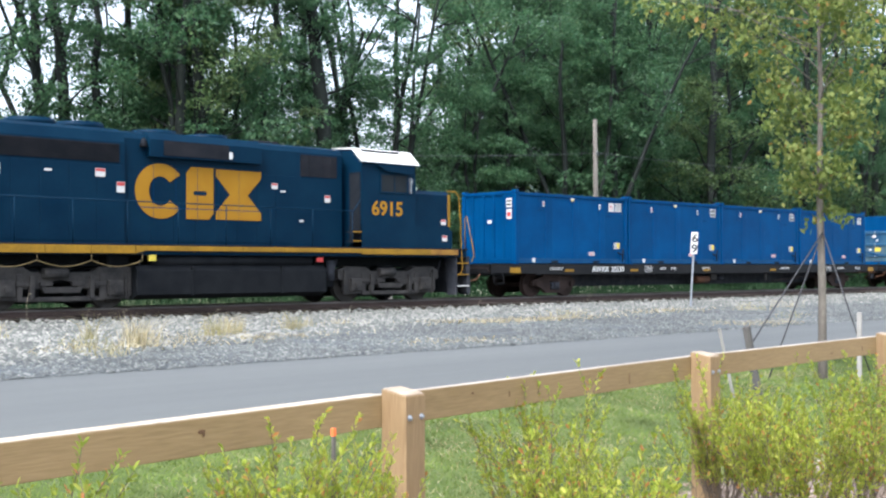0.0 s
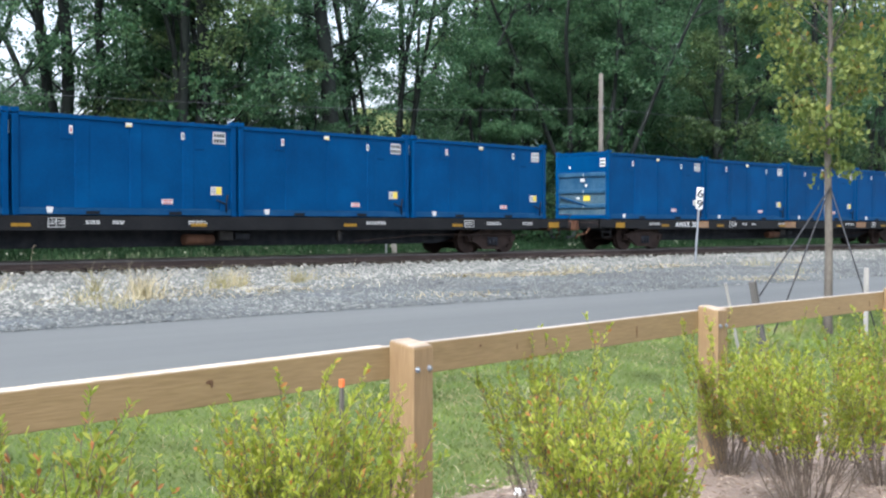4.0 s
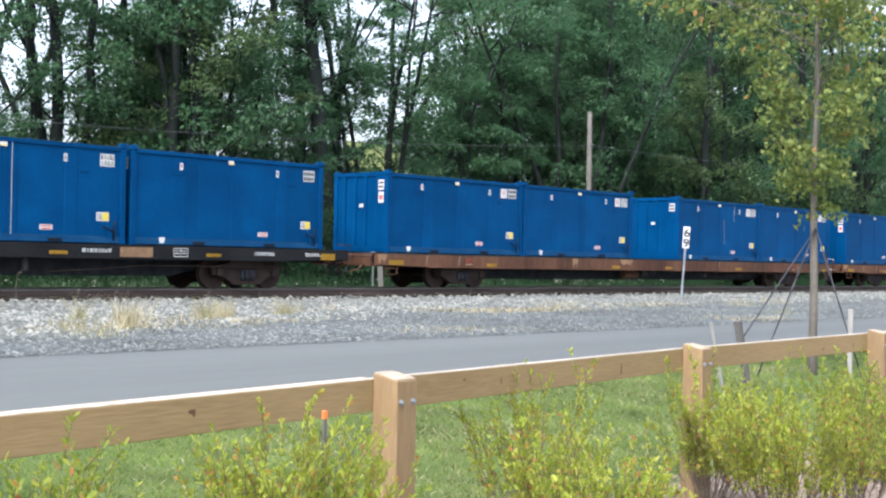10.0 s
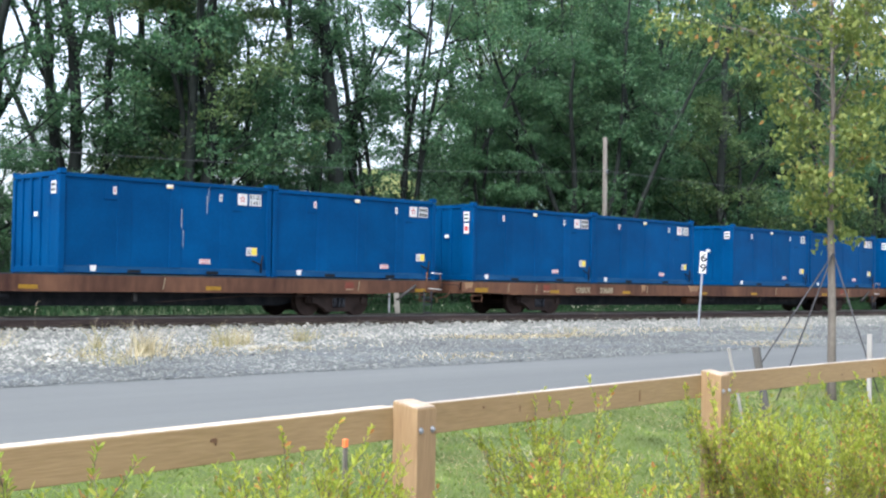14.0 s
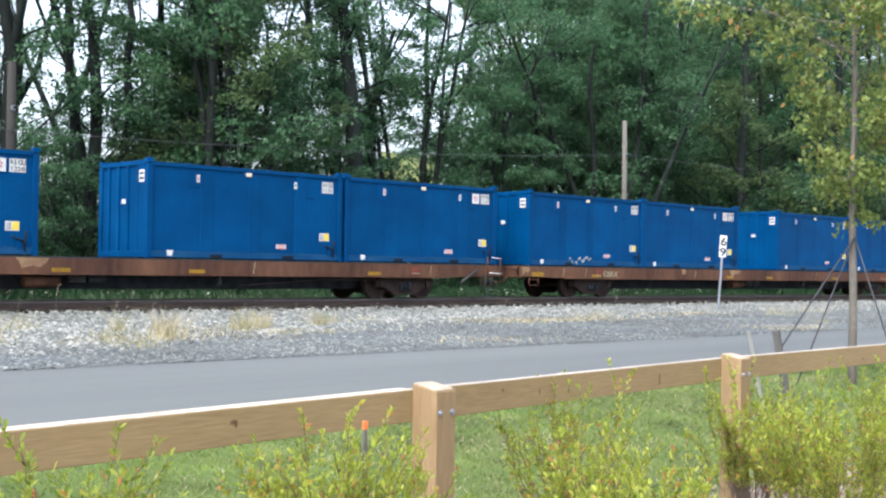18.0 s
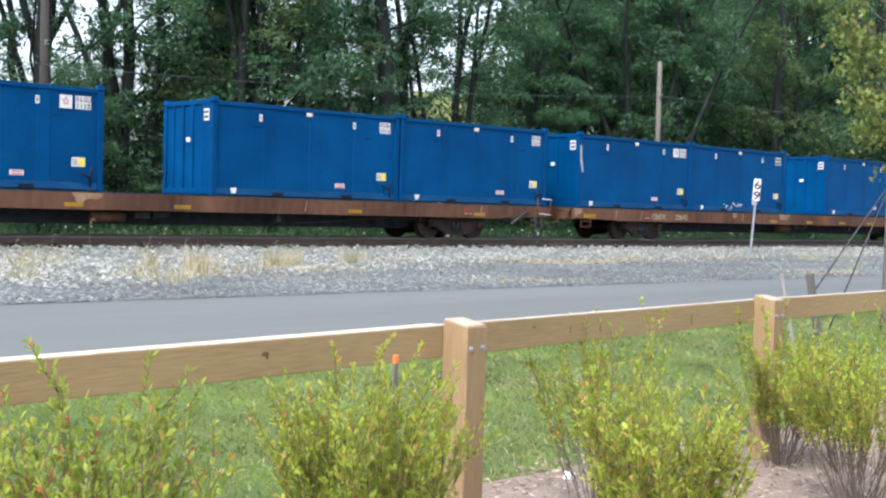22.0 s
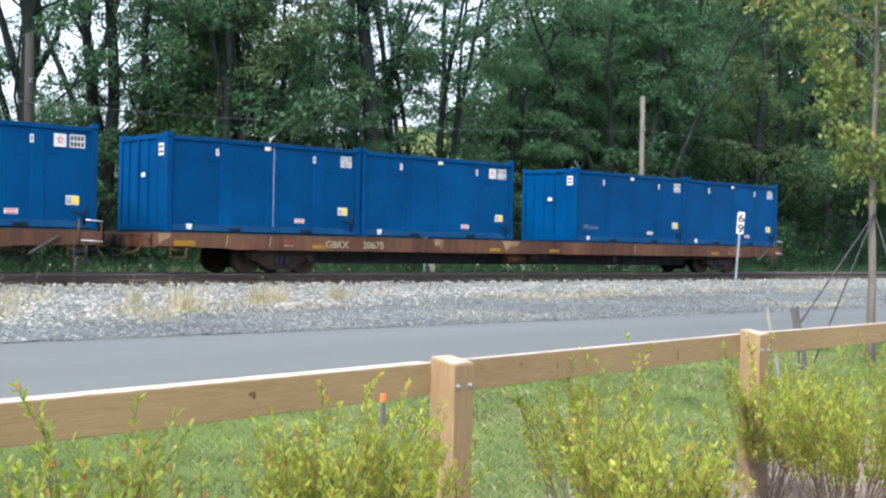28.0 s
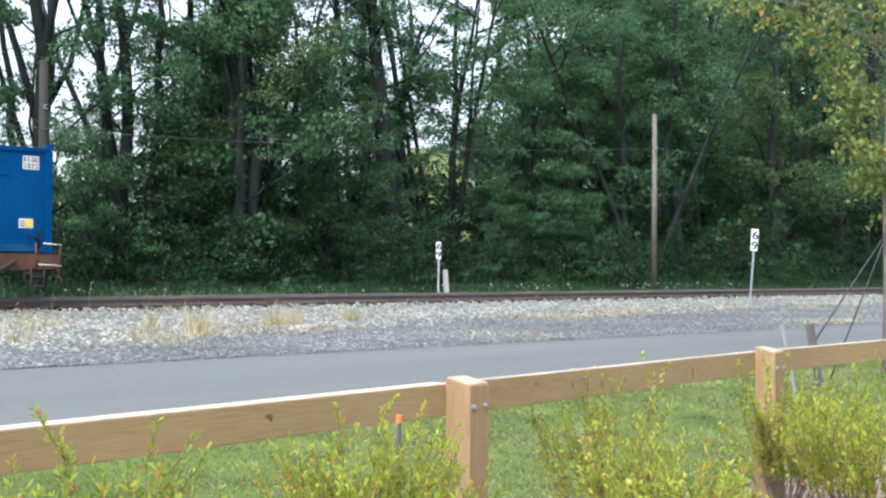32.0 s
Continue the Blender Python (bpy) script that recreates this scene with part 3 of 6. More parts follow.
# ---------------------------------------------------------------- the train: containers
SIDE = TRACK - 1.22                # the containers' near side
FLOOR, LOWER = 1.836, 1.796          # the height on which they stand on the black and on the brown cars
LONG, WIDE, TALL = 6.06, 2.44, 2.41


def sticker(name, x0, x1, z0, z1, material, parent, y=-0.012, label=""):
    return part(name, boxed(x0, x1, y - 0.003, y, z0, z1), material, parent, label)


def container_shell(end="ribs"):
    """A closed-top steel box with a flat framed side, corner posts and castings, fork pockets and a latch."""
    c = thing("container", "blue steel waste container with white and yellow stickers", "container", group="containers on the train")
    part("body", boxed(0.05, LONG - 0.05, 0.050, WIDE - 0.05, 0.05, TALL - 0.07), BLUE, c)
    for x, y in product((0, LONG - 0.15), (0, WIDE - 0.15)):
        part("corner_post", boxed(x, x + 0.15, y, y + 0.15, 0.11, TALL - 0.11, 0.012), BLUE, c)
        for z in (0, TALL - 0.082):
            part("corner_casting", boxed(x - 0.003, x + 0.165, y - 0.006, y + 0.156, z, z + 0.118, 0.01), BLUE, c)
    for y in (0.004, WIDE - 0.104):
        part("top_rail", boxed(0.15, LONG - 0.15, y, y + 0.10, TALL - 0.15, TALL - 0.05, 0.01), BLUE, c)
        part("bottom_rail", boxed(0.15, LONG - 0.15, y, y + 0.10, 0.02, 0.17, 0.01), DUSTYBLUE, c, "dusty lower rail")
    for x in (0.004, LONG - 0.104):
        part("end_top_rail", boxed(x, x + 0.10, 0.15, WIDE - 0.15, TALL - 0.13, TALL - 0.01, 0.01), BLUE, c)
        part("end_bottom_rail", boxed(x, x + 0.10, 0.15, WIDE - 0.15, 0.02, 0.17, 0.01), BLUE, c)
    # four recessed panels between proud posts; the outer ones have a step in their edge
    for x0, x1 in ((0.15, 1.53), (1.90, 2.97), (3.30, 4.46), (4.78, LONG - 0.15)):
        part("side_panel", boxed(x0 - 0.01, x1 + 0.01, 0.040, 0.07, 0.168, TALL - 0.148), BLUE, c)
    for x0, x1 in ((1.53, 1.90), (2.97, 3.30), (4.46, 4.78)):
        part("side_post", boxed(x0, x1, 0.026, 0.06, 0.172, TALL - 0.152, 0.012), BLUE, c)
    part("panel_step", boxed(1.16, 1.53, 0.030, 0.06, 1.78, TALL - 0.152, 0.010), BLUE, c)
    # The slot is a thin bar; its shade is in the colour.
    part("vent_slot", boxed(4.84, 5.10, 0.036, 0.06, 1.67, 1.715), FOLDSHADE, c, "narrow slot drawn as a bar in shade colour")
    part("rub_strip", boxed(0.16, LONG - 0.16, 0.000, 0.02, 0.168, 0.178), BLUE_WORN, c, "scuffed lower edge")
    part("rub_strip", boxed(0.16, LONG - 0.16, 0.000, 0.02, TALL - 0.056, TALL - 0.046), BLUE_WORN, c, "scuffed upper edge")
    # Fork pockets are flat plates; the shade inside them is painted.
    for x in (1.80, 4.05):
        part("fork_pocket", boxed(x, x + 0.36, 0.0005, 0.03, 0.035, 0.115), SHADEBLACK, c, "fork-lift pocket drawn as a flat plate in shade colour")
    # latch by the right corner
    part("latch", tube(tubed([(5.45, -0.012, 0.42), (5.66, -0.02, 0.34), (5.72, -0.02, 0.30)], 0.018, 6), [(5.74, -0.014, 0.10), (5.74, -0.02, 0.36), (5.78, -0.014, 0.56)], 0.022, 6), SHADEBLACK, c, "dark door latch lever")
    part("latch_plate", boxed(5.56, 5.70, -0.006, 0.02, 0.14, 0.36, 0.006), BLUE, c)
    # left end
    if end == "ribs":
        for y in (0.45, 0.95, 1.42, 1.9):
            part("end_rib", boxed(-0.002, 0.07, y, y + 0.12, 0.17, TALL - 0.13, 0.012), BLUE, c)
        part("end_plate", boxed(0.012, 0.08, 0.15, 0.45, 0.172, TALL - 0.132), BLUE, c)
    else:
        for z in (0.40, 0.92, 1.52):
            part("end_rib", boxed(-0.04, 0.07, 0.15, WIDE - 0.15, z, z + 0.15, 0.02), BLUE_WORN, c, "scuffed horizontal rib")
            part("rib_weld", boxed(-0.044, -0.03, 1.10, 1.14, z + 0.01, z + 0.14), SCUFF, c, "pale weld seam")
        for z0, z1, m in ((0.17, 0.40, WORNEND), (0.55, 0.92, WORNEND), (1.07, 1.52, BLUE_WORN), (1.67, 2.27, BLUE)):
            part("end_panel", boxed(0.012, 0.06, 0.16, WIDE - 0.16, z0, z1), m, c, "weathered end panel")
        for y, z, w, h, m in ((0.85, 0.66, 0.30, 0.19, STKYEL), (1.32, 0.72, 0.14, 0.07, WHITE), (0.98, 1.16, 0.10, 0.10, WHITE), (1.75, 1.82, 0.07, 0.10, WHITE)):
            part("end_sticker", boxed(0.004, 0.011, y, y + w, z, z + h), m, c)
        part("door_bar", tubed([(-0.05, WIDE - 0.25, 0.82), (-0.05, 1.0, 0.50)], 0.03, 6), BLUE, c)
    # shallow lid with cross ribs
    part("lid", boxed(0.12, LONG - 0.12, 0.12, WIDE - 0.12, TALL - 0.09, TALL - 0.05, 0.012), BLUE, c)
    for x in (1.2, 2.4, 3.6, 4.8):
        part("lid_rib", boxed(x, x + 0.1, 0.14, WIDE - 0.14, TALL - 0.05, TALL - 0.02, 0.006), BLUE, c)
    # stickers that all of them carry
    tag = sticker("weight_tag", 1.39, 1.48, 1.92, 2.10, WHITE, c, 0.026)
    sticker("tag_print", 1.42, 1.45, 1.96, 2.06, RED, tag, 0.022)
    tag = sticker("weight_tag", 4.42, 4.51, 1.92, 2.10, WHITE, c, 0.026)
    sticker("tag_print", 4.45, 4.48, 1.96, 2.06, INK, tag, 0.022)
    lab = sticker("top_label", 2.85, 3.03, 2.15, 2.25, WHITE, c, 0.004)
    sticker("label_print", 2.86, 3.02, 2.165, 2.19, STKYEL, lab, 0.000)
    lab = sticker("hazard_label", 5.30, 5.63, 0.55, 0.76, WHITE, c, 0.040)
    sticker("label_print", 5.46, 5.62, 0.57, 0.75, STKYEL, lab, 0.036)
    for k in range(3):
        sticker("label_print", 5.32, 5.44, 0.59 + 0.05 * k, 0.61 + 0.05 * k, INK, lab, 0.036)
    lab = sticker("red_label", 3.86, 4.18, 0.30, 0.42, WHITE, c, 0.040)
    for z in (0.315, 0.375):
        sticker("label_print", 3.89, 4.15, z, z + 0.025, RED, lab, 0.036)
    part("floor_tag", slab([(0.80, 0.20), (0.98, 0.20), (0.95, 0.06), (0.83, 0.06)], -0.003, 0.001), WHITE, c)
    # plates on the left end
    sticker_end = lambda n, y0, y1, z0, z1, m, p: part(n, boxed(-0.010 - p, -0.003 - p, y0, y1, z0, z1), m, c)
    sticker_end("end_label", 0.16, 0.40, 1.86, 2.16, WHITE, 0.0 if end == "ribs" else 0.0)
    sticker_end("label_print", 0.19, 0.37, 1.92, 1.98, INK, 0.004)
    sticker_end("label_print", 0.19, 0.37, 2.04, 2.10, INK, 0.004)
    sticker_end("small_label", 1.06, 1.24, 1.35, 1.46, WHITE, 0.0 if end == "ribs" else 0.04)
    return c


def star_plate(c, x):
    pl = sticker("emblem_plate", x + 0.06, x + 0.36, 1.86, 2.16, WHITE, c, 0.015, "white plate with a red star outline")
    o = [(x + 0.21 + (0.10 if k % 2 == 0 else 0.05) * math.sin(k * math.pi / 5), 2.02 + (0.11 if k % 2 == 0 else 0.05) * math.cos(k * math.pi / 5)) for k in range(10)]
    part("emblem", slab(o, 0.008, 0.0115), RED, pl)
    part("emblem_core", slab([(x + 0.21 + (a - x - 0.21) * 0.55, 2.02 + (b - 2.02) * 0.55) for a, b in o], 0.005, 0.0085), WHITE, pl)


def code_plate(c, number):
    pl = sticker("code_plate", 5.37, 5.75, 1.865, 2.165, WHITE, c, 0.040, "white plate with black code")
    if number:
        for word, z, wide in (("RSGU", 2.035, 0.86), (number, 1.89, 1.03)):
            for k, letter in enumerate(word):
                lettered("character", letter, 5.387 + 0.09 * k, 0.035, z, 0.105, INK, pl, wide)
    else:
        for z in (1.89, 2.03):
            for k in range(4):
                sticker("code_bar", 5.395 + 0.086 * k, 5.46 + 0.086 * k, z, z + 0.10, INK, pl, 0.036)


# where each container begins along the train, its number if it can be read, and what sets it apart
BOXES = (
    (29.48, "1353", "star plates"), (35.63, "", ""), (41.78, "", ""), (48.00, "1035", ""),
    (57.47, "1091", "bare end"), (63.63, "1118", ""), (69.85, "1055", "pale streak"), (76.05, "", ""),
    (84.55, "", "star plates"), (90.68, "1377", "star"), (99.66, "1481", "star streaks"), (105.78, "", "star plates"),
    (113.45, "", "star plates"), (119.52, "1200", "star"), (128.34, "1125", ""), (134.52, "1147", "star"),
    (142.08, "1114", "white patch"), (148.14, "1138", "star"), (157.10, "1016", ""), (163.22, "1054", ""),
    (170.78, "1240", "star peeled"), (176.88, "", "white patch"), (185.98, "1081", ""), (192.05, "", "star"),
    (199.93, "1021", "pale streak"), (206.05, "1162", "star"), (215.08, "1132", "chalk"), (221.15, "1072", ""),
)


def containers():
    ribbed, bare = container_shell("ribs"), container_shell("bars")
    used, made = set(), []
    for u, number, look_ in BOXES:
        kind_ = bare if "bare" in look_ else ribbed
        home = pose(u, SIDE, FLOOR if u < 83 else LOWER)
        if kind_ in used:
            c = copy_thing(kind_, home)
        else:
            c = kind_
            c.matrix_basis = home
            used.add(kind_)
        made.append((c, u, number, look_))
    out = []
    for c, u, number, look_ in made:
        code_plate(c, number)
        if u > 110:
            for p in c.children:
                if p.name.startswith("floor_tag"):
                    p.location.x -= 0.25
        words = "blue steel waste container"
        if "star" in look_:
            star_plate(c, 4.92)
            words += " with star plate"
        elif "bare" not in look_:
            words += " with white code plate"
        if "plates" in look_:
            part("end_label", boxed(-0.011, -0.004, 0.17, 0.39, 1.48, 1.80), WHITE, c)
            part("label_print", boxed(-0.015, -0.010, 0.21, 0.35, 1.56, 1.70), RED, c)
        if "bare" in look_:
            words += " with a scuffed barred end"
        if "pale streak" in look_:
            part("paint_streak", boxed(3.15, 3.168, 0.022, 0.03, 0.18, 2.26), SCUFF, c, "pale bare streak down the side")
            words += " and pale streak"
        if "streaks" in look_:
            for x, z, w in ((3.3, 1.2, 0.05), (3.36, 0.7, 0.03), (4.05, 1.6, 0.04), (4.1, 1.9, 0.03)):
                part("paint_streak", boxed(x, x + w * 0.5, 0.005 if x < 3.3 else 0.037, 0.045, z, z + 0.45), SCUFF, c, "pale scrape")
            words += " and pale scrapes"
        if "white patch" in look_:
            r = random.Random(int(u))
            for k in range(13):
                x, z, w, h = 2.05 + 0.09 * k + r.uniform(-0.03, 0.03), r.uniform(0.10, 0.33), r.uniform(0.03, 0.12), r.uniform(0.03, 0.13)
                o = [(x + w * 0.5 * math.cos(a) * r.uniform(0.5, 1.1), z + h * 0.5 * math.sin(a) * r.uniform(0.5, 1.1)) for a in (radians(45 * q) for q in range(8))]
                part("scrape", slab(o, -0.004, 0.05), SCUFF, c, "white scrape")
            words += " and white scrapes"
        if "chalk" in look_:
            r = random.Random(5)
            for k in range(7):
                x, z = 0.42 + 0.11 * k, 0.42 + r.uniform(-0.02, 0.03)
                part("chalk_stroke", tubed([(x, 0.038, z), (x + 0.04, 0.038, z + r.uniform(0.06, 0.16)), (x + 0.10, 0.038, z + 0.02)], 0.007, 4), SCUFF, c, "faint chalk scribble")
            words += " and chalk scribble"
        if "peeled" in look_:
            part("peeled_film", slab([(0.02, 2.0), (0.12, 2.0), (0.13, 1.6), (0.22, 1.2), (0.16, 1.1), (0.05, 1.5)], -0.012, -0.008), SCUFF, c, "torn pale film")
            words += " and torn film"
        tagged(c, words, "container", "containers on the train")
        out.append((c, u))
    return out


CONTAINERS = containers()

# ---------------------------------------------------------------- the train: flat cars


def wheelset(name, r, material, parent, x, hub=0.0):
    bm = bmesh.new()
    for s in (-1, 1):
        y = s * 0.7525
        disc(bm, 0, 0, r, y - 0.065, y + 0.065, 24)
        disc(bm, 0, 0, r + 0.026, y - s * 0.10, y - s * 0.065, 24)
        disc(bm, 0, 0, 0.13, y + s * 0.065, y + s * 0.10, 12)
        for k in range(4):
            a = k * math.pi / 2
            box(bm, math.cos(a) * r * 0.6 - 0.05, math.cos(a) * r * 0.6 + 0.05, y + s * 0.06, y + s * 0.075, math.sin(a) * r * 0.6 - 0.05, math.sin(a) * r * 0.6 + 0.05)
    disc(bm, 0, 0, 0.08, -0.95, 0.95, 10)
    ob = part(name, bm, material, parent)
    ob.matrix_basis = pose(x, 0, r)
    return ob


def freight_truck(parent, x, material):
    """A three-piece freight truck: two side frames on springs and a bolster."""
    truck = part("truck", boxed(x - 0.2, x + 0.2, -1.0, 1.0, 0.45, 0.68, 0.02), material, parent, "two-axle freight truck")
    parent = truck
    for s in (-1, 1):
        y0, y1 = sorted((s * 0.93, s * 1.07))
        o = [(-1.12, 0.55), (-1.05, 0.36), (-0.78, 0.34), (-0.52, 0.20), (-0.42, 0.12), (0.42, 0.12), (0.52, 0.20), (0.78, 0.34), (1.05, 0.36), (1.12, 0.55), (0.60, 0.68), (0.45, 0.80), (-0.45, 0.80), (-0.60, 0.68)]
        part("side_frame", slab([(x + a, b) for a, b in o], y0, y1), material, parent, "cast side frame")
        bm = bmesh.new()
        for k in (-0.16, 0, 0.16):
            tube(bm, [(x + k, s * 1.09, 0.24), (x + k, s * 1.09, 0.50)], 0.06, 8)
        part("spring_nest", bm, UNDER, parent)
        for k in (-0.89, 0.89):
            part("bearing_cap", disc(bmesh.new(), x + k, 0.44, 0.10, s * 1.06, s * 1.13, 12), material, parent)


CARS = (
    # begin, end, colour, name painted on it, where, and the name's height
    (28.15, 55.06, "black", "AWXX 20530", 33.30, "black flat car with white lettering and yellow markers"),
    (56.80, 82.95, "black", "AWXX 20572", 61.35, "black flat car with a pale patched panel and white lettering"),
    (83.95, 111.95, "rust", "", 0, "rusty brown flat car with yellow markers"),
    (112.85, 140.65, "rust", "GBRX   20688", 118.35, "rusty brown flat car with faded lettering"),
    (141.50, 169.35, "rust", "GBRX", 145.70, "rusty brown flat car with faded cream lettering"),
    (170.35, 198.20, "rust", "GBRX   20692", 174.45, "rusty brown flat car with cream lettering"),
    (199.50, 227.38, "rust", "GBRX   20675", 204.70, "rusty brown flat car at the train's tail"),
)


def flat_car(u0, u1, colour, mark, at, words):
    # Brown cars get a dark deck that paints the shade line under the containers.
    paint, deck = (BLACKCAR, BLACKCAR) if colour == "black" else (RUST, UNDER)
    low, top, drop = (0.72, 1.05, 0.0) if colour == "black" else (0.64, 1.012, 0.075)
    front, rear = (3.45, 3.45) if u0 < 50 else (3.0, 3.3) if colour == "black" else (3.95, 3.75)
    steel = BROWNSTEEL
    r = random.Random(int(u0))
    c = thing("flat_car", words, "flat car", group="flat cars of the train")
    n = u1 - u0
    part("deck", boxed(0.1, n - 0.1, -1.30, 1.30, 0.98, 1.045), deck, c)
    for s in (-1, 1):
        y0, y1 = sorted((s * 1.26, s * 1.36))
        part("side_sill", slab([(0, top), (n, top), (n, low + 0.06), (n - 1.9, low + 0.02), (n - 2.6, low), (2.6, low), (1.9, low + 0.02), (0, low + 0.06)], y0, y1), paint, c)
        part("sill_flange", boxed(2.2, n - 2.2, *sorted((s * 1.26, s * 1.39)), low - 0.01, low + 0.015), paint, c)
        for x in (0.16 if colour == "black" else 0.48, n - 0.85):
            part("step", tube(tubed([(x, s * 1.33, 0.78), (x, s * 1.33, 0.42), (x + 0.45, s * 1.33, 0.42), (x + 0.45, s * 1.33, 0.78)], 0.016, 6), [(x, s * 1.33, 0.6), (x + 0.45, s * 1.33, 0.6)], 0.014, 6), paint, c, "bent steel side step")
    part("centre_sill", slab([(0.3, 0.98), (n - 0.3, 0.98), (n - 0.3, 0.70), (n - 3.6, 0.62), (n - 5.2, 0.28), (5.2, 0.28), (3.6, 0.62), (0.3, 0.70)], -0.33, 0.33), UNDER, c)
    for k in range(1, 9):
        x = n * k / 9
        part("cross_bearer", slab([(x - 0.04, 0.98), (x + 0.04, 0.98), (x + 0.04, 0.74), (x - 0.04, 0.74)], -1.25, 1.25), UNDER, c)
    for x in (0.0, n - 0.12):
        part("end_sill", boxed(x, x + 0.12, -1.355, 1.355, low + 0.02, top - 0.004, 0.01), paint, c)
    for x, s in ((0, -1), (n, 1)):
        part("coupler", tube(tubed([(x, 0, 0.84), (x + s * 0.55, 0, 0.84)], 0.10, 8), [(x + s * 0.50, 0, 0.70), (x + s * 0.50, 0, 0.98)], 0.15, 8), steel, c, "knuckle coupler")
        part("air_hose", tubed([(x + s * 0.1, -0.35, 0.72), (x + s * 0.3, -0.36, 0.45), (x + s * 0.55, -0.3, 0.42)], 0.022, 6), UNDER, c)
        part("uncoupling_lever", tubed([(x + s * 0.06, -1.35, 0.78), (x + s * 0.12, -1.30, 0.92), (x + s * 0.12, -0.2, 0.95)], 0.015, 6), steel, c)
        part("striker", boxed(*sorted((x, x + s * 0.22)), -0.42, 0.42, 0.66, 1.0, 0.03), RUST, c, "rusty striker casting")
        part("draft_key", boxed(*sorted((x + s * 0.1, x + s * 0.36)), -0.24, 0.24, 0.70, 0.97, 0.03), steel, c)
        part("hose_bracket", tubed([(x + s * 0.02, -0.9, 0.74), (x + s * 0.16, -0.86, 0.56), (x + s * 0.30, -0.6, 0.50), (x + s * 0.34, -0.55, 0.38)], 0.024, 6), RUST, c)
    for x in (front, n - rear):
        freight_truck(c, x, steel)
    wheels = [wheelset("wheelset", 0.42, steel, c, x + d) for x in (front, n - rear) for d in (-0.89, 0.89)]
    # brake gear hung under the sill
    part("brake_rod", tubed([(n * 0.655, -1.15, 0.38), (n * 0.71, -1.15, 0.47), (n * 0.75, -1.2, 0.55), (n - 1.9, -1.2, 0.54)], 0.016, 6), steel, c, "long bent brake rod")
    part("rod_bracket", boxed(n * 0.632, n * 0.632 + 0.12, -1.2, -1.1, 0.40, low, 0.01), TRUCK, c)
    part("air_reservoir", tubed([(n * 0.45, -0.95, 0.47), (n * 0.45 + 0.85, -0.95, 0.47)], [0.14, 0.14], 12), RUST, c, "rusty air reservoir")
    part("brake_valve", boxed(n * 0.49, n * 0.49 + 0.42, -1.0, -0.7, 0.44, low - 0.02, 0.03), TRUCK, c)
    part("brake_cylinder", tubed([(n * 0.49 + 0.5, -0.9, 0.55), (n * 0.49 + 0.95, -0.9, 0.55)], [0.11, 0.11], 10), UNDER, c)
    face = -1.3605
    if colour == "black":
        for x in (1.15, 3.9, 7.6, 12.3, 17.3, 21.6, n - 0.75):
            w = 0.52 if x < 1.5 or x > 22 else 0.46
            part("reflector", boxed(x - w / 2, x + w / 2, face - 0.004, face, 0.80 if w < 0.5 else 0.76, 0.88 if w < 0.5 else 0.94), YELLOW, c, "yellow reflective marker")
        for x, w in ((2.9, 0.5), (3.2, 0.35), (8.6, 0.1), (9.2, 0.32), (9.9, 0.28), (12.0, 0.5), (17.9, 0.7), (24.6, 0.5), (22.9, 0.6)):
            for z in (0.86, 0.91):
                x1 = x
                while x1 < x + w:
                    d = r.uniform(0.04, 0.10)
                    part("stencil_bar", boxed(x1, x1 + d, face - 0.003, face, z, z + 0.03), WHITE, c)
                    x1 += d + 0.03
        for x in (8.25, 21.9 if u0 < 40 else 20.4):
            for a, b, z0, z1 in ((x, x + 0.42, 0.78, 0.795), (x, x + 0.42, 0.985, 1.0), (x, x + 0.015, 0.78, 1.0), (x + 0.405, x + 0.42, 0.78, 1.0), (x + 0.2, x + 0.215, 0.80, 0.99), (x + 0.04, x + 0.17, 0.86, 0.88), (x + 0.25, x + 0.38, 0.86, 0.88), (x + 0.04, x + 0.38, 0.92, 0.935)):
                part("stencil_frame", boxed(a, b, face - 0.003, face, z0, z1), WHITE, c)
    else:
        # the big marker at the end, then smaller ones; a stencil panel over each truck; slanted scrapes and flaking paint
        spots = {83.95: (4.8, 11.4, 14.7, 19.66, 26.93), 112.85: (4.16, 8.1, 13.0, 16.6, 22.4), 141.50: (3.6, 11.7, 14.5, 19.8, 24.5), 170.35: (11.4, 13.99, 16.49, 18.75, 22.39, 24.8), 199.50: (4.75, 11.47, 14.18, 23.07)}[u0]
        part("reflector", boxed(0.58, 1.16, face - 0.004, face, 0.70, 0.84), YELLOW, c, "grimy yellow end marker")
        for x in spots:
            part("reflector", boxed(x, x + 0.46, face - 0.004, face, 0.69, 0.785), YELLOW, c, "grimy yellow marker")
        for x in (min(front - 0.12, at - u0 - 0.4) if mark else front - 0.12, n - rear):
            part("stencil_panel", boxed(x, x + 0.32, face - 0.003, face, 0.72, 0.95), OXIDE, c, "dull red stencil panel")
            for k in range(3):
                part("stencil_bar", boxed(x + 0.02 + 0.1 * k, x + 0.09 + 0.1 * k, face - 0.005, face - 0.003, 0.735, 0.765), FADED, c)
        for x in (2.1, 3.4, 9.5, 18.45, n - 3.15):
            x += r.uniform(-0.15, 0.15)
            part("scrape", slab([(x, low + 0.06), (x + 0.018, low + 0.06), (x + 0.075, top - 0.03), (x + 0.05, top - 0.03)], face - 0.0025, face), FADED, c, "pale slanted scrape")
        for x, w in ((9.05, 0.28), (12.0, 0.8), (0.1, 0.4)):
            x += r.uniform(-0.3, 0.3) if x > 1 else 0
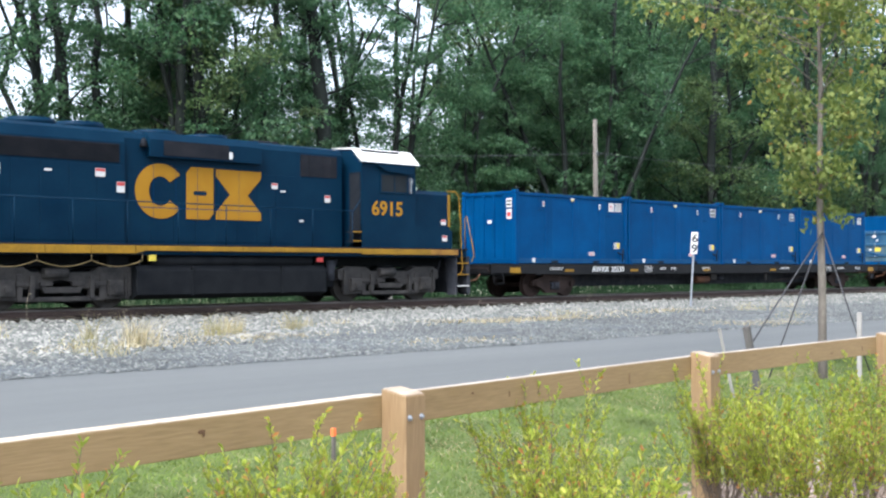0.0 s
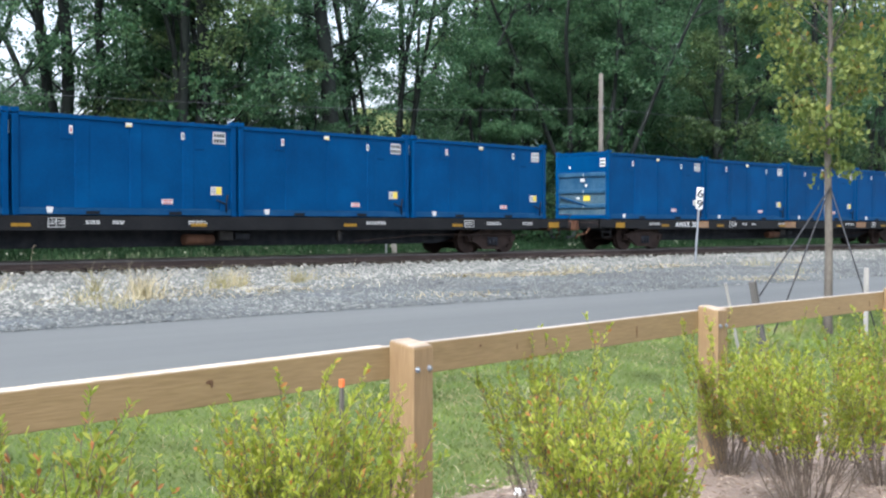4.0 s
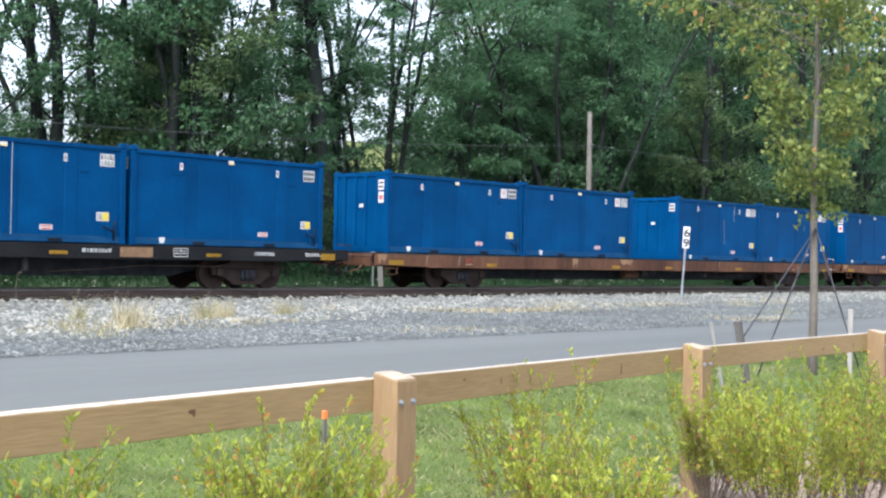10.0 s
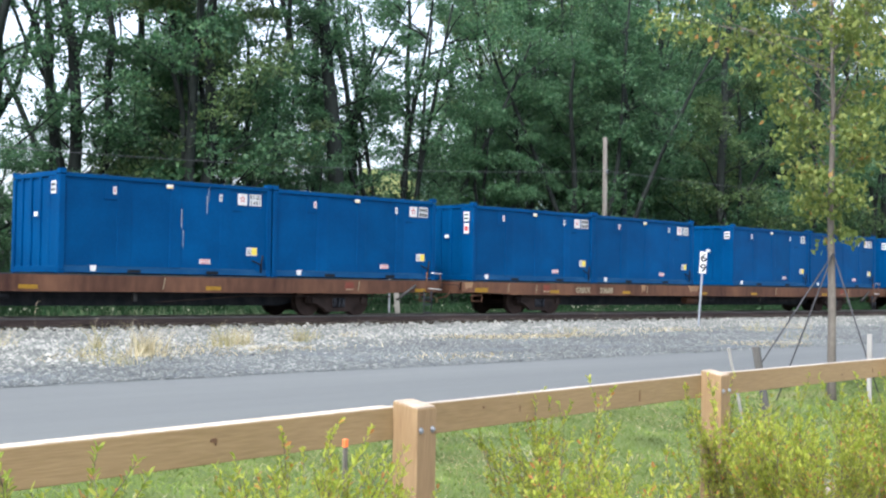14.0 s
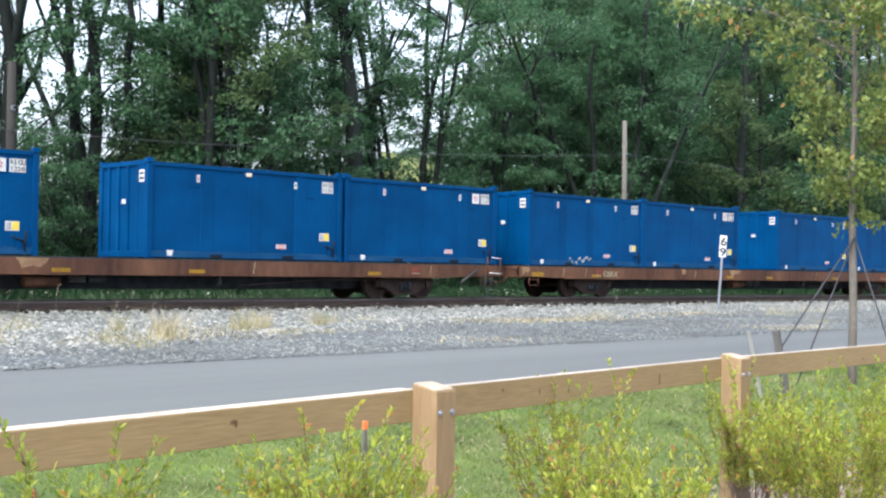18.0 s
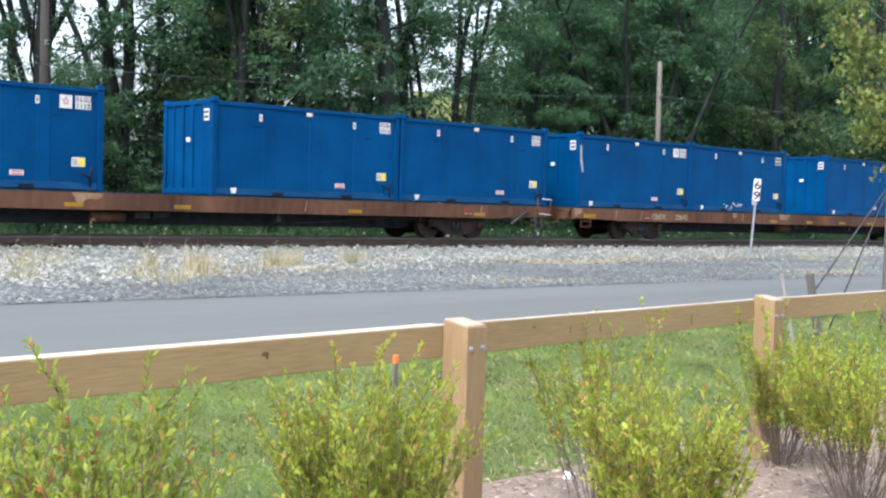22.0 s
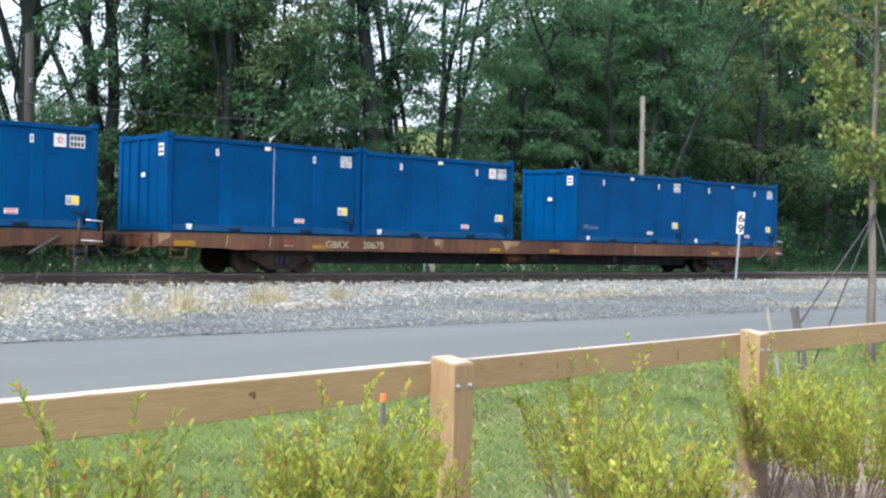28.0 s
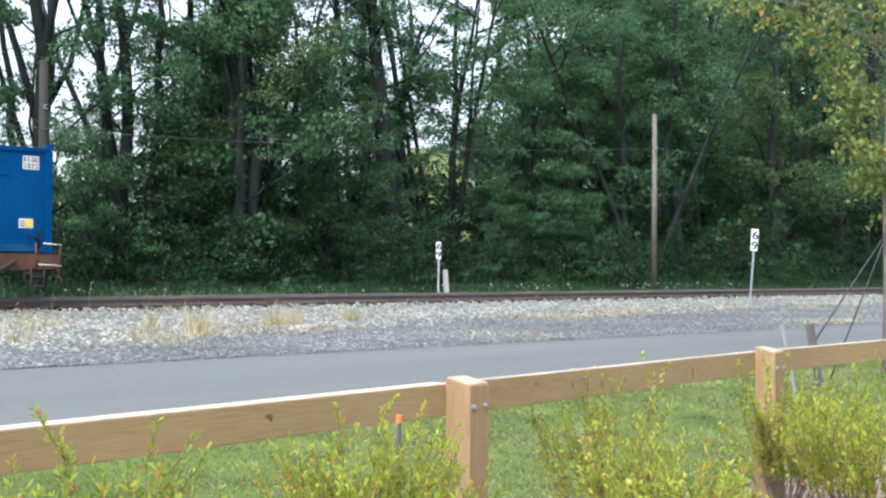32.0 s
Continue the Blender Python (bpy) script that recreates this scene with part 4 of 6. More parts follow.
            o = [(x, top), (x + w, top), (x + w * 0.92, r.uniform(0.88, 0.95)), (x + w * 0.75, r.uniform(0.74, 0.9)), (x + w * 0.5, r.uniform(0.80, 0.9)), (x + w * 0.2, low + r.uniform(0.03, 0.2)), (x + w * 0.1, r.uniform(0.84, 0.95))]
            part("rust_patch", slab(o, face - 0.0025, face), RUSTPATCH, c, "paler flaking rust patch")
    if u0 == 56.80:
        part("patch", boxed(6.05, 6.75, face - 0.005, face - 0.0035, 0.76, 1.0), RUSTPATCH, c, "pale patched panel over the number")
        for x in (12.5, 18.9):
            part("rust_patch", boxed(x, x + 0.9, face - 0.003, face, 0.76, 1.0), RUSTPATCH, c, "pale rust patch")
    if mark:
        x = at - u0
        for word in mark.split():
            letters = lettered("lettering", word, x, face - 0.002, 0.79 - drop, 0.185, WHITE if colour == "black" else FADED, c, 1.16)
            tagged(letters, "painted reporting mark")
            x += 1.16 * max(v.co.x for v in letters.data.vertices) + (0.5 if "   " in mark else 0.12)
    # a grab iron and brake wheel at the ends
    if colour == "black":
        part("grab_iron", tubed([(n - 0.05, -1.37, 1.02), (n + 0.06, -1.42, 1.20), (n - 0.5, -1.42, 1.20)], 0.014, 6), steel, c)
    else:
        for x in (n - 0.62, n - 0.06):
            part("stanchion", tubed([(x, -1.39, 0.68), (x, -1.39, 1.28)], 0.02, 6), RUST, c)
        for z, d in ((0.80, 0.56), (1.27, 0.46)):
            part("grab_iron", tubed([(n - d, -1.41, z), (n - 0.03, -1.41, z - 0.03)], 0.013, 6), WHITE, c, "white grab iron")
        part("end_ladder", tube(tubed([(n - 0.72, -1.38, 0.06), (n - 0.72, -1.38, 0.75)], 0.02, 6), [(n - 0.42, -1.38, 0.15), (n - 0.42, -1.38, 0.75)], 0.02, 6), UNDER, c)
        for z in (0.07, 0.30, 0.52):
            part("rung", boxed(n - 0.72, n - 0.42, -1.40, -1.37, z, z + 0.03), UNDER, c)
        part("brake_lever", tubed([(n - 1.8, -1.385, 0.46), (n - 1.55, -1.40, 0.62), (n - 1.08, -1.40, 0.88)], 0.04, 6), TRUCK, c)
        part("hose_coupling", tubed([(n + 0.02, -1.0, 0.56), (n + 0.12, -1.05, 0.50), (n + 0.15, -1.05, 0.38)], 0.022, 6), GRIMYCABLE, c, "pale hanging hose end")
    if colour == "black":
        for p in c.children:
            if p.name.split(".")[0] not in ("wheelset", "truck"):
                p.location.z += 0.04
    return c, u0, wheels


FLATCARS = [flat_car(*row) for row in CARS]

# ---------------------------------------------------------------- the train: locomotive


def locomotive():
    e = thing("locomotive", "dark blue diesel locomotive with yellow sill and big yellow emblem", "locomotive")
    # sill, walkway and yellow edge
    part("frame", boxed(10.6, 26.9, -1.50, 1.50, 1.10, 1.32, 0.02), NAVY, e)
    part("walkway", boxed(10.6, 26.9, -1.56, 1.56, 1.32, 1.36), GRILLE, e)
    for s in (-1, 1):
        y0, y1 = sorted((s * 1.55, s * 1.575))
        x = 10.7
        while x < 15.2:
            part("yellow_sill", boxed(x, x + 1.15, y0, y1, 1.13, 1.32, 0.004), YELLOW, e, "scuffed yellow sill panel")
            x += 1.16
        part("yellow_sill", slab([(15.35, 1.32), (15.75, 1.32), (15.75, 1.21), (15.6, 1.20), (15.35, 1.13)], y0, y1), YELLOW, e, "scuffed yellow sill panel")
        x = 15.76
        while x < 26.3:
            part("yellow_sill", boxed(x, min(x + 1.35, 26.45), y0, y1, 1.20 if x < 22 else 1.16, 1.32, 0.004), YELLOW if x < 24.5 else RUSTYELLOW, e, "scuffed yellow sill panel")
            x += 1.36
    # long hood: radiator end, engine room with doors, equipment end
    rad = [(-1.04, 1.36), (-1.04, 3.85), (-0.95, 4.10), (-0.70, 4.20), (0.70, 4.20), (0.95, 4.10), (1.04, 3.85), (1.04, 1.36)]
    part("radiator_hood", profile(rad, 10.9, 15.35), NAVY, e)
    eng = [(-0.94, 1.36), (-0.94, 3.98), (-0.86, 4.12), (-0.64, 4.19), (0.64, 4.19), (0.86, 4.12), (0.94, 3.98), (0.94, 1.36)]
    part("engine_hood", profile(eng, 15.35, 22.35), NAVY, e)
    part("intake_blister", profile([(-1.12, 3.55), (-1.12, 3.98), (-0.98, 4.17), (0.98, 4.17), (1.12, 3.98), (1.12, 3.55)], 16.0, 19.4), NAVY, e)
    part("radiator_grille", boxed(10.95, 15.2, -1.055, -1.03, 3.35, 3.80, 0.004), GRILLE, e, "sooty louvred radiator intake")
    for k in range(12):
        part("louvre", boxed(10.97, 15.18, -1.068, -1.05, 3.37 + 0.036 * k, 3.382 + 0.036 * k), GRILLE, e)
    part("intake_grille", boxed(16.4, 18.35, -1.135, -1.115, 3.60, 3.97, 0.004), GRILLE, e, "sooty intake grille")
    part("filter_grille", boxed(20.85, 22.15, -0.955, -0.935, 3.32, 3.92, 0.004), GRILLE, e, "dark inertial filter screen")
    for k in range(5):
        part("filter_slat", boxed(20.88 + 0.255 * k, 20.90 + 0.255 * k, -0.965, -0.95, 3.34, 3.90), GRILLE, e)
    x = 15.5
    while x < 20.6:
        part("hood_door", boxed(x, x + 0.62, -0.948, -0.93, 1.44, 3.30, 0.006), NAVY, e)
        x += 0.645
    x = 11.0
    while x < 15.0:
        part("hood_door", boxed(x, x + 0.70, -1.048, -1.03, 1.44, 3.28, 0.006), NAVY, e)
        x += 0.72
    for x in (11.9, 13.4, 14.7):
        part("roof_fan", tubed([(x, 0, 4.19), (x, 0, 4.36)], [0.62, 0.58], 20), NAVY, e, "round cooling fan housing")
    for x in (16.8, 18.4):
        part("roof_fan", tubed([(x, 0, 4.17), (x, 0, 4.32)], [0.60, 0.56], 20), NAVY, e, "round cooling fan housing")
    part("exhaust_stack", boxed(19.7, 20.6, -0.3, 0.3, 4.18, 4.30, 0.03), GRILLE, e)
    part("bell", tubed([(15.9, -1.0, 3.78), (15.9, -1.0, 3.92), (15.9, -1.0, 4.0)], [0.11, 0.07, 0.03], 10), GRILLE, e)
    # cab
    part("cab", profile([(-1.50, 1.36), (-1.50, 3.80), (-1.10, 4.17), (-0.50, 4.21), (0.50, 4.21), (1.10, 4.17), (1.50, 3.80), (1.50, 1.36)], 22.62, 24.72), NAVY, e)
    for s in (-1, 1):
        o = [(s * 1.56, 3.80), (s * 1.12, 4.22), (s * 1.10, 4.18), (s * 1.52, 3.785)]
        part("cab_roof", profile(o, 22.58, 24.86), CREAM, e, "white sloping cab roof edge")
        part("rain_gutter", boxed(22.45, 24.86, *sorted((s * 1.53, s * 1.58)), 3.775, 3.80), NAVY, e)
    part("cab_roof", profile([(-1.12, 4.22), (-0.5, 4.255), (0.5, 4.255), (1.12, 4.22), (1.10, 4.185), (0.5, 4.22), (-0.5, 4.22), (-1.10, 4.185)], 22.58, 24.86), CREAM, e, "white cab roof")
    part("roof_rail", tubed([(22.85, -1.22, 4.16), (24.3, -1.22, 4.16)], 0.025, 6), GRILLE, e)
    part("sun_visor", slab([(23.10, 3.74), (24.60, 3.74), (24.45, 3.50), (23.45, 3.56)], -1.62, -1.58), NAVY, e)
    part("cab_window", boxed(23.35, 24.36, -1.512, -1.495, 2.98, 3.46), GLASS, e, "dark side window")
    for a, b, z0, z1 in ((23.30, 24.42, 3.46, 3.50), (23.30, 24.42, 2.94, 2.98), (23.30, 23.35, 2.98, 3.46), (24.36, 24.42, 2.98, 3.46), (23.85, 23.88, 2.98, 3.46)):
        part("window_frame", boxed(a, b, -1.522, -1.495, z0, z1), NAVY, e)
    part("wind_deflector", boxed(24.45, 24.475, -1.60, -1.515, 2.96, 3.42), GALV, e)
    # The door's shade is put into its colour.
    part("cab_door", boxed(22.60, 22.635, -1.44, -0.98, 1.5, 3.5), SHADEBLACK, e, "rear cab door with shade painted into its colour")
    lettered("road_number", "6915", 22.98, -1.506, 2.30, 0.40, AMBER, e, 1.10)
    # short hood and front platform
    part("short_hood", profile([(-1.36, 1.36), (-1.36, 2.98), (-1.22, 3.10), (1.22, 3.10), (1.36, 2.98), (1.36, 1.36)], 24.72, 26.28), NAVY, e)
    part("sub_cab", slab([(22.62, 1.36), (26.28, 1.36), (26.28, 1.9), (25.7, 2.02), (24.72, 2.02), (22.62, 2.02)], -1.47, -0.94), NAVY, e)
    part("corner_stripe", boxed(26.20, 26.29, -1.38, -1.355, 2.03, 3.0), YELLOW, e, "yellow nose edge")
    part("headlight", boxed(26.27, 26.34, -0.16, 0.16, 2.75, 2.95, 0.02), GALV, e)
    # step wells and stairs
    for x in (26.45, 22.28):
        lo = 0.18 if x > 25 else 1.45
        for s in (-1, 1):
            for k, z in enumerate((0.20, 0.55, 0.90) if x > 25 else (1.52, 1.78)):
                part("stair_tread", boxed(x, x + 0.52 if x > 25 else x + 0.3, *sorted((s * 1.18, s * 1.50)), z, z + 0.03), GRILLE, e)
                part("tread_edge", boxed(x, x + 0.52 if x > 25 else x + 0.3, *sorted((s * 1.50, s * 1.52)), z, z + 0.035), YELLOW if z > 0.3 else WHITE, e, "painted step edge")
    part("stair_side", boxed(26.97, 27.0, -1.52, -1.1, 0.15, 1.32), UNDER, e)
    part("stair_side", boxed(26.42, 26.45, -1.52, -1.1, 0.15, 1.32), UNDER, e)
    part("pilot", slab([(26.9, 1.32), (27.0, 1.32), (27.05, 0.2), (26.9, 0.2)], -1.5, 1.5), UNDER, e)
    part("coupler", tube(tubed([(26.9, 0, 0.84), (27.6, 0, 0.84)], 0.11, 8), [(27.55, 0, 0.68), (27.55, 0, 1.0)], 0.16, 8), TRUCK, e, "knuckle coupler")
    for s in (-1, 1):
        part("hand_rail", tubed([(26.28, s * 1.25, 3.12), (26.50, s * 1.4, 3.10), (26.57, s * 1.48, 2.95), (26.60, s * 1.52, 2.3), (26.63, s * 1.52, 1.4), (26.68, s * 1.53, 0.75), (26.56, s * 1.53, 0.58)], 0.016, 6), YELLOW, e, "bent yellow hand rail")
        part("hand_rail", tubed([(26.90, s * 1.42, 1.36), (26.90, s * 1.42, 2.30), (26.96, s * 1.44, 2.36), (27.16, s * 1.5, 1.45), (27.20, s * 1.52, 1.15), (27.08, s * 1.52, 0.95)], 0.016, 6), YELLOW, e, "bent yellow hand rail")
        part("side_rail", tubed([(10.8, s * 1.50, 2.40), (22.3, s * 1.50, 2.38), (22.6, s * 1.5, 2.75)], 0.016, 6), NAVY, e, "walkway hand rail")
        for k in range(9):
            x = 10.9 + 1.42 * k
            part("stanchion", tubed([(x, s * 1.50, 1.34), (x, s * 1.50, 2.40)], 0.016, 6), NAVY, e)
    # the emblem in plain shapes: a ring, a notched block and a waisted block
    y0, y1 = -0.960, -0.949
    bm = bmesh.new()
    ring = [[(16.40 + w * math.cos(a), 2.71 + h * math.sin(a)) for a in (radians(38 + 284 * k / 32) for k in range(33))] for w, h in ((0.72, 0.745), (0.33, 0.40))]
    for k in range(32):
        slab([ring[0][k], ring[0][k + 1], ring[1][k + 1], ring[1][k]], y0, y1, bm)
    part("emblem_ring", bm, AMBER, e, "yellow painted open ring")
    part("emblem_block", slab([(17.16, 3.24), (17.30, 3.42), (17.98, 3.42), (17.98, 2.16), (17.84, 1.98), (17.16, 1.98)], y0, y1), AMBER, e, "yellow painted block")
    part("emblem_notch", slab([(17.40, 2.64), (17.74, 2.64), (17.78, 2.70), (17.74, 2.76), (17.40, 2.76), (17.36, 2.70)], y0 - 0.003, y0), NAVY, e)
    part("emblem_waist", slab([(18.06, 3.40), (19.50, 3.40), (19.50, 3.20), (19.06, 2.70), (19.50, 2.20), (19.50, 1.99), (18.06, 1.99), (18.06, 2.20), (18.50, 2.70), (18.06, 3.20)], y0, y1), AMBER, e, "yellow painted waisted block")
    # Dark door joints drawn as thin strips in the fold shade colour.
    for x in (16.2, 16.85, 17.49, 18.14, 18.78):
        part("door_seam", boxed(x - 0.004, x + 0.004, y0 - 0.002, y0, 2.0, 3.40), FOLDSHADE, e)
    part("seam_line", boxed(15.75, 19.5, y0 - 0.002, y0, 2.28, 2.30), FOLDSHADE, e)
    # warning stickers
    for x, z, w, h, y in ((14.55, 2.98, 0.26, 0.20, -1.06), (11.95, 2.95, 0.24, 0.22, -1.06), (19.85, 2.92, 0.20, 0.16, -0.96), (21.7, 2.62, 0.20, 0.20, -0.96), (25.86, 1.58, 0.20, 0.17, -1.474), (25.92, 2.08, 0.2, 0.16, -1.363), (15.12, 2.62, 0.22, 0.26, -1.06), (13.25, 3.05, 0.18, 0.05, -1.06), (20.15, 2.84, 0.16, 0.05, -0.96), (20.8, 2.05, 0.14, 0.05, -0.96), (18.35, 3.62, 0.1, 0.18, -1.145), (24.50, 3.28, 0.10, 0.07, -1.51)):
        part("warning_sticker", boxed(x, x + w, y - 0.004, y, z, z + h), WHITE, e, "white and red warning sticker")
        if w > 0.15 and h > 0.1:
            part("sticker_print", boxed(x + 0.01, x + w - 0.01, y - 0.006, y - 0.004, z + h * 0.62, z + h - 0.01), RED, e)
    # fuel tank, air tank, trucks
    part("fuel_tank", profile([(-1.35, 0.90), (-1.46, 0.76), (-1.46, 0.18), (-1.2, -0.02 + 0.08), (1.2, 0.06), (1.46, 0.18), (1.46, 0.76), (1.35, 0.90)], 15.45, 21.35), TANK, e, "sooty black fuel tank")
    part("air_tank", tubed([(15.9, -1.28, 1.02), (20.9, -1.28, 1.02)], 0.14, 14), TANK, e)
    # Box added to close the view under the body and keep it dark.
    part("underframe", boxed(10.7, 26.8, -0.62, 0.62, 0.80, 1.11, 0.03), TANK, e)
    part("tank_strap", boxed(17.0, 17.06, -1.475, -1.4, 0.15, 0.88), TANK, e)
    part("tank_strap", boxed(19.8, 19.86, -1.475, -1.4, 0.15, 0.88), TANK, e)
    part("fuel_filler", boxed(15.75, 15.95, -1.50, -1.44, 0.95, 1.10), STKYEL, e)
    part("fuel_gauge", boxed(21.0, 21.2, -1.50, -1.44, 0.94, 1.06), RED, e)
    wheels = []
    for c in (13.64, 24.0):
        for s in (-1, 1):
            ya, yb = sorted((s * 0.98, s * 1.16))
            arch = [(0.42 * math.cos(radians(180 - 20 * k)), 0.50 + 0.20 * math.sin(radians(180 - 20 * k))) for k in range(10)]
            o = [(-1.98, 0.66), (-1.98, 0.92), (-1.70, 1.02), (-0.95, 1.00), (-0.75, 0.88), (0.75, 0.88), (0.95, 1.00), (1.70, 1.02), (1.98, 0.92), (1.98, 0.66), (1.78, 0.62), (1.70, 0.24), (1.08, 0.24), (1.02, 0.50)]
            o += [(-a_ - 0.0, z_) for a_, z_ in arch] + [(-1.02, 0.50), (-1.08, 0.24), (-1.70, 0.24), (-1.78, 0.62)]
            part("side_frame", slab([(c + a, b) for a, b in o], ya, yb), TRUCK, e, "cast truck side frame")
            for d in (-0.98, -0.40, 0.40, 0.98):
                part("spring_seat", boxed(c + d - 0.16, c + d + 0.16, *sorted((s * 1.14, s * 1.22)), 0.56, 0.66, 0.015), TRUCK, e)
            for d in (-1.75, 1.75):
                part("brake_hanger", boxed(c + d - 0.05, c + d + 0.05, *sorted((s * 1.12, s * 1.22)), 0.30, 0.92, 0.015), TRUCK, e)
            for d in (-1.37, 1.37):
                part("axle_box", boxed(c + d - 0.2, c + d + 0.2, *sorted((s * 1.10, s * 1.27)), 0.32, 0.70, 0.03), TRUCK, e)
                part("bearing_cap", disc(disc(bmesh.new(), c + d, 0.5, 0.13, s * 1.25, s * 1.29, 14), c + d, 0.5, 0.085, s * 1.28, s * 1.33, 12), TRUCK, e)
            part("leaf_spring", slab([(c - 0.52, 0.54), (c + 0.52, 0.54), (c + 0.44, 0.40), (c - 0.44, 0.40)], *sorted((s * 1.05, s * 1.20))), TRUCK, e)
            part("tie_beam", boxed(c - 1.10, c + 1.10, *sorted((s * 1.08, s * 1.18)), 0.20, 0.31, 0.02), TRUCK, e)
            for d in (-1.70, -1.04, 1.04, 1.70):
                part("pedestal_leg", boxed(c + d - 0.075, c + d + 0.075, *sorted((s * 1.10, s * 1.19)), 0.22, 0.84, 0.02), TRUCK, e)
            for d in (-0.75, 0.75):
                part("swing_hanger", boxed(c + d - 0.06, c + d + 0.06, *sorted((s * 1.1, s * 1.24)), 0.25, 0.80, 0.02), TRUCK, e)
            part("brake_cylinder", tubed([(c - 0.5, s * 1.22, 0.86), (c + 0.1, s * 1.22, 0.86)], 0.12, 10), TRUCK, e)
        for d in (-1.37, 1.37):
            wheels.append(wheelset("wheelset", 0.508, TRUCK, e, c + d))
            # Motor boxes reach low, added to darken the gap behind the wheels.
            part("traction_motor", boxed(c + d * 0.52 - 0.45, c + d * 0.52 + 0.45, -0.62, 0.62, 0.14, 0.98, 0.06), TANK, e)
        part("truck_bolster", boxed(c - 0.3, c + 0.3, -0.98, 0.98, 0.62, 1.05, 0.03), TANK, e)
        for d in (-1, 1):
            part("sand_pipe", tubed([(c + d * 2.05, -1.2, 1.02), (c + d * 2.08, -1.0, 0.6), (c + d * 1.95, -0.78, 0.16)], 0.022, 6), UNDER, e)
    # Racks are plain dark boxes added to fill the gaps beside the tank.
    part("equipment_rack", boxed(14.9, 15.5, -1.0, 1.0, 0.24, 1.1, 0.03), TANK, e)
    part("equipment_rack", boxed(21.3, 22.0, -1.0, 1.0, 0.24, 1.1, 0.03), TANK, e)
    part("air_filter_pot", tubed([(21.65, -1.25, 0.42), (21.65, -1.25, 0.98)], 0.13, 12), UNDER, e)
    for k in range(3):
        x = 11.5 + 1.35 * k
        part("slack_cable", tubed([(x + 1.35 * j / 8, -1.52, 0.96 - 0.15 * math.sin(math.pi * j / 8)) for j in range(9)], 0.013, 5), GRIMYCABLE, e, "hanging grimy cable")
        part("cable_hanger", tubed([(x + 1.35, -1.52, 0.95), (x + 1.35, -1.52, 1.15)], 0.012, 5), GRIMYCABLE, e)
    # the body is raised and the emblem flattened to fit the camera's view; running gear, coupler and lowest steps stay
    # at their height
    low = ("wheelset", "side_frame", "axle_box", "bearing_cap", "leaf_spring", "tie_beam", "pedestal_leg", "swing_hanger", "brake_cylinder", "spring_seat", "brake_hanger", "traction_motor", "truck_bolster", "coupler", "stair_side", "pilot")
    for p in e.children:
        kind_ = p.name.split(".")[0]
        if kind_.startswith("emblem"):
            p.scale.z = 0.93
            p.location.z += 0.19
        if kind_ not in low:
            p.location.z += 0.145 if kind_ in ("fuel_tank", "tank_strap", "air_tank") else 0.20
    return e, wheels


LOCO, LOCO_WHEELS = locomotive()

# ---------------------------------------------------------------- posts and poles beside the track


def milepost(x, y, z0, height, plate_w, plate_h, turn, label, lean=0.0):
    p = thing("milepost", label, "milepost", pose(x, y, z0, 0, lean, turn), group="mileposts")
    part("post", boxed(-0.03, 0.03, 0.0, 0.05, -0.3, height, 0.006), GALV, p, "grey steel post")
    part("plate", boxed(-plate_w / 2, plate_w / 2, -0.012, -0.001, height - plate_h, height, 0.002), WHITE, p, "white number plate")
    s = plate_h * 0.37
    for k, d in enumerate("69"):
        lettered("digit", d, -s * 0.36, -0.014, height - plate_h * (0.46 + 0.47 * k), s, INK, p, 1.15)
    return p


milepost(34.1, 22.6, 0.33, 2.55, 0.23, 0.72, -42, "white milepost sign 69 on a grey post", lean=3.6)
milepost(27.2, 30.2, 0.50, 1.88, 0.165, 0.56, -48, "white milepost sign 69 beyond the rails")

stump = thing("marker_post", "short pale leaning concrete marker post", "marker post", pose(27.6, 30.2, 0.45, 0, -4, -40))
part("shaft", boxed(-0.085, 0.085, -0.085, 0.085, -0.2, 1.0, 0.015), PALEWOOD, stump)


def utility_pole(x, y, z0, top, r, label, wood_=None):
    p = thing("utility_pole", label, "utility pole", pose(x, y, z0), group="utility poles")
    part("shaft", tubed([(0, 0, -0.5), (0.02, 0, top * 0.5), (-0.01, 0, top)], [r, r * 0.92, r * 0.8], 12), wood_ or POLE, p, "weathered wooden shaft")
    part("insulator", tubed([(0, -r, top * 0.80), (0, -r - 0.14, top * 0.80)], [0.03, 0.045], 8), GLASS, p)
    part("bracket", boxed(-0.05, 0.05, -r - 0.02, 0.02, top * 0.79, top * 0.81), GALV, p)
    return p


utility_pole(42.4, 33.0, 0.7, 7.58, 0.125, "bare grey wooden utility pole at the wood's edge")
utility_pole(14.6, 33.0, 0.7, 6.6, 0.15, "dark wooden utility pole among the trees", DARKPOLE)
utility_pole(74.0, 33.2, 0.7, 7.9, 0.12, "grey wooden utility pole farther along the track")


def cable(points, sag):
    bm = bmesh.new()
    for a, b in zip(points, points[1:]):
        a, b = Vector(a), Vector(b)
        tube(bm, [a.lerp(b, k / 14) - Vector((0, 0, sag * 4 * (k / 14) * (1 - k / 14))) for k in range(15)], 0.012, 5)
    tagged(part("overhead_cable", bm, WIRE), "thin dark sagging overhead cable", "cable")


cable([(-15, 32.85, 6.6), (14.6, 32.85, 5.35), (42.4, 32.85, 6.78), (74, 33.05, 7.6), (110, 33, 7.8)], 0.28)

# ---------------------------------------------------------------- lawn, weeds, mulch


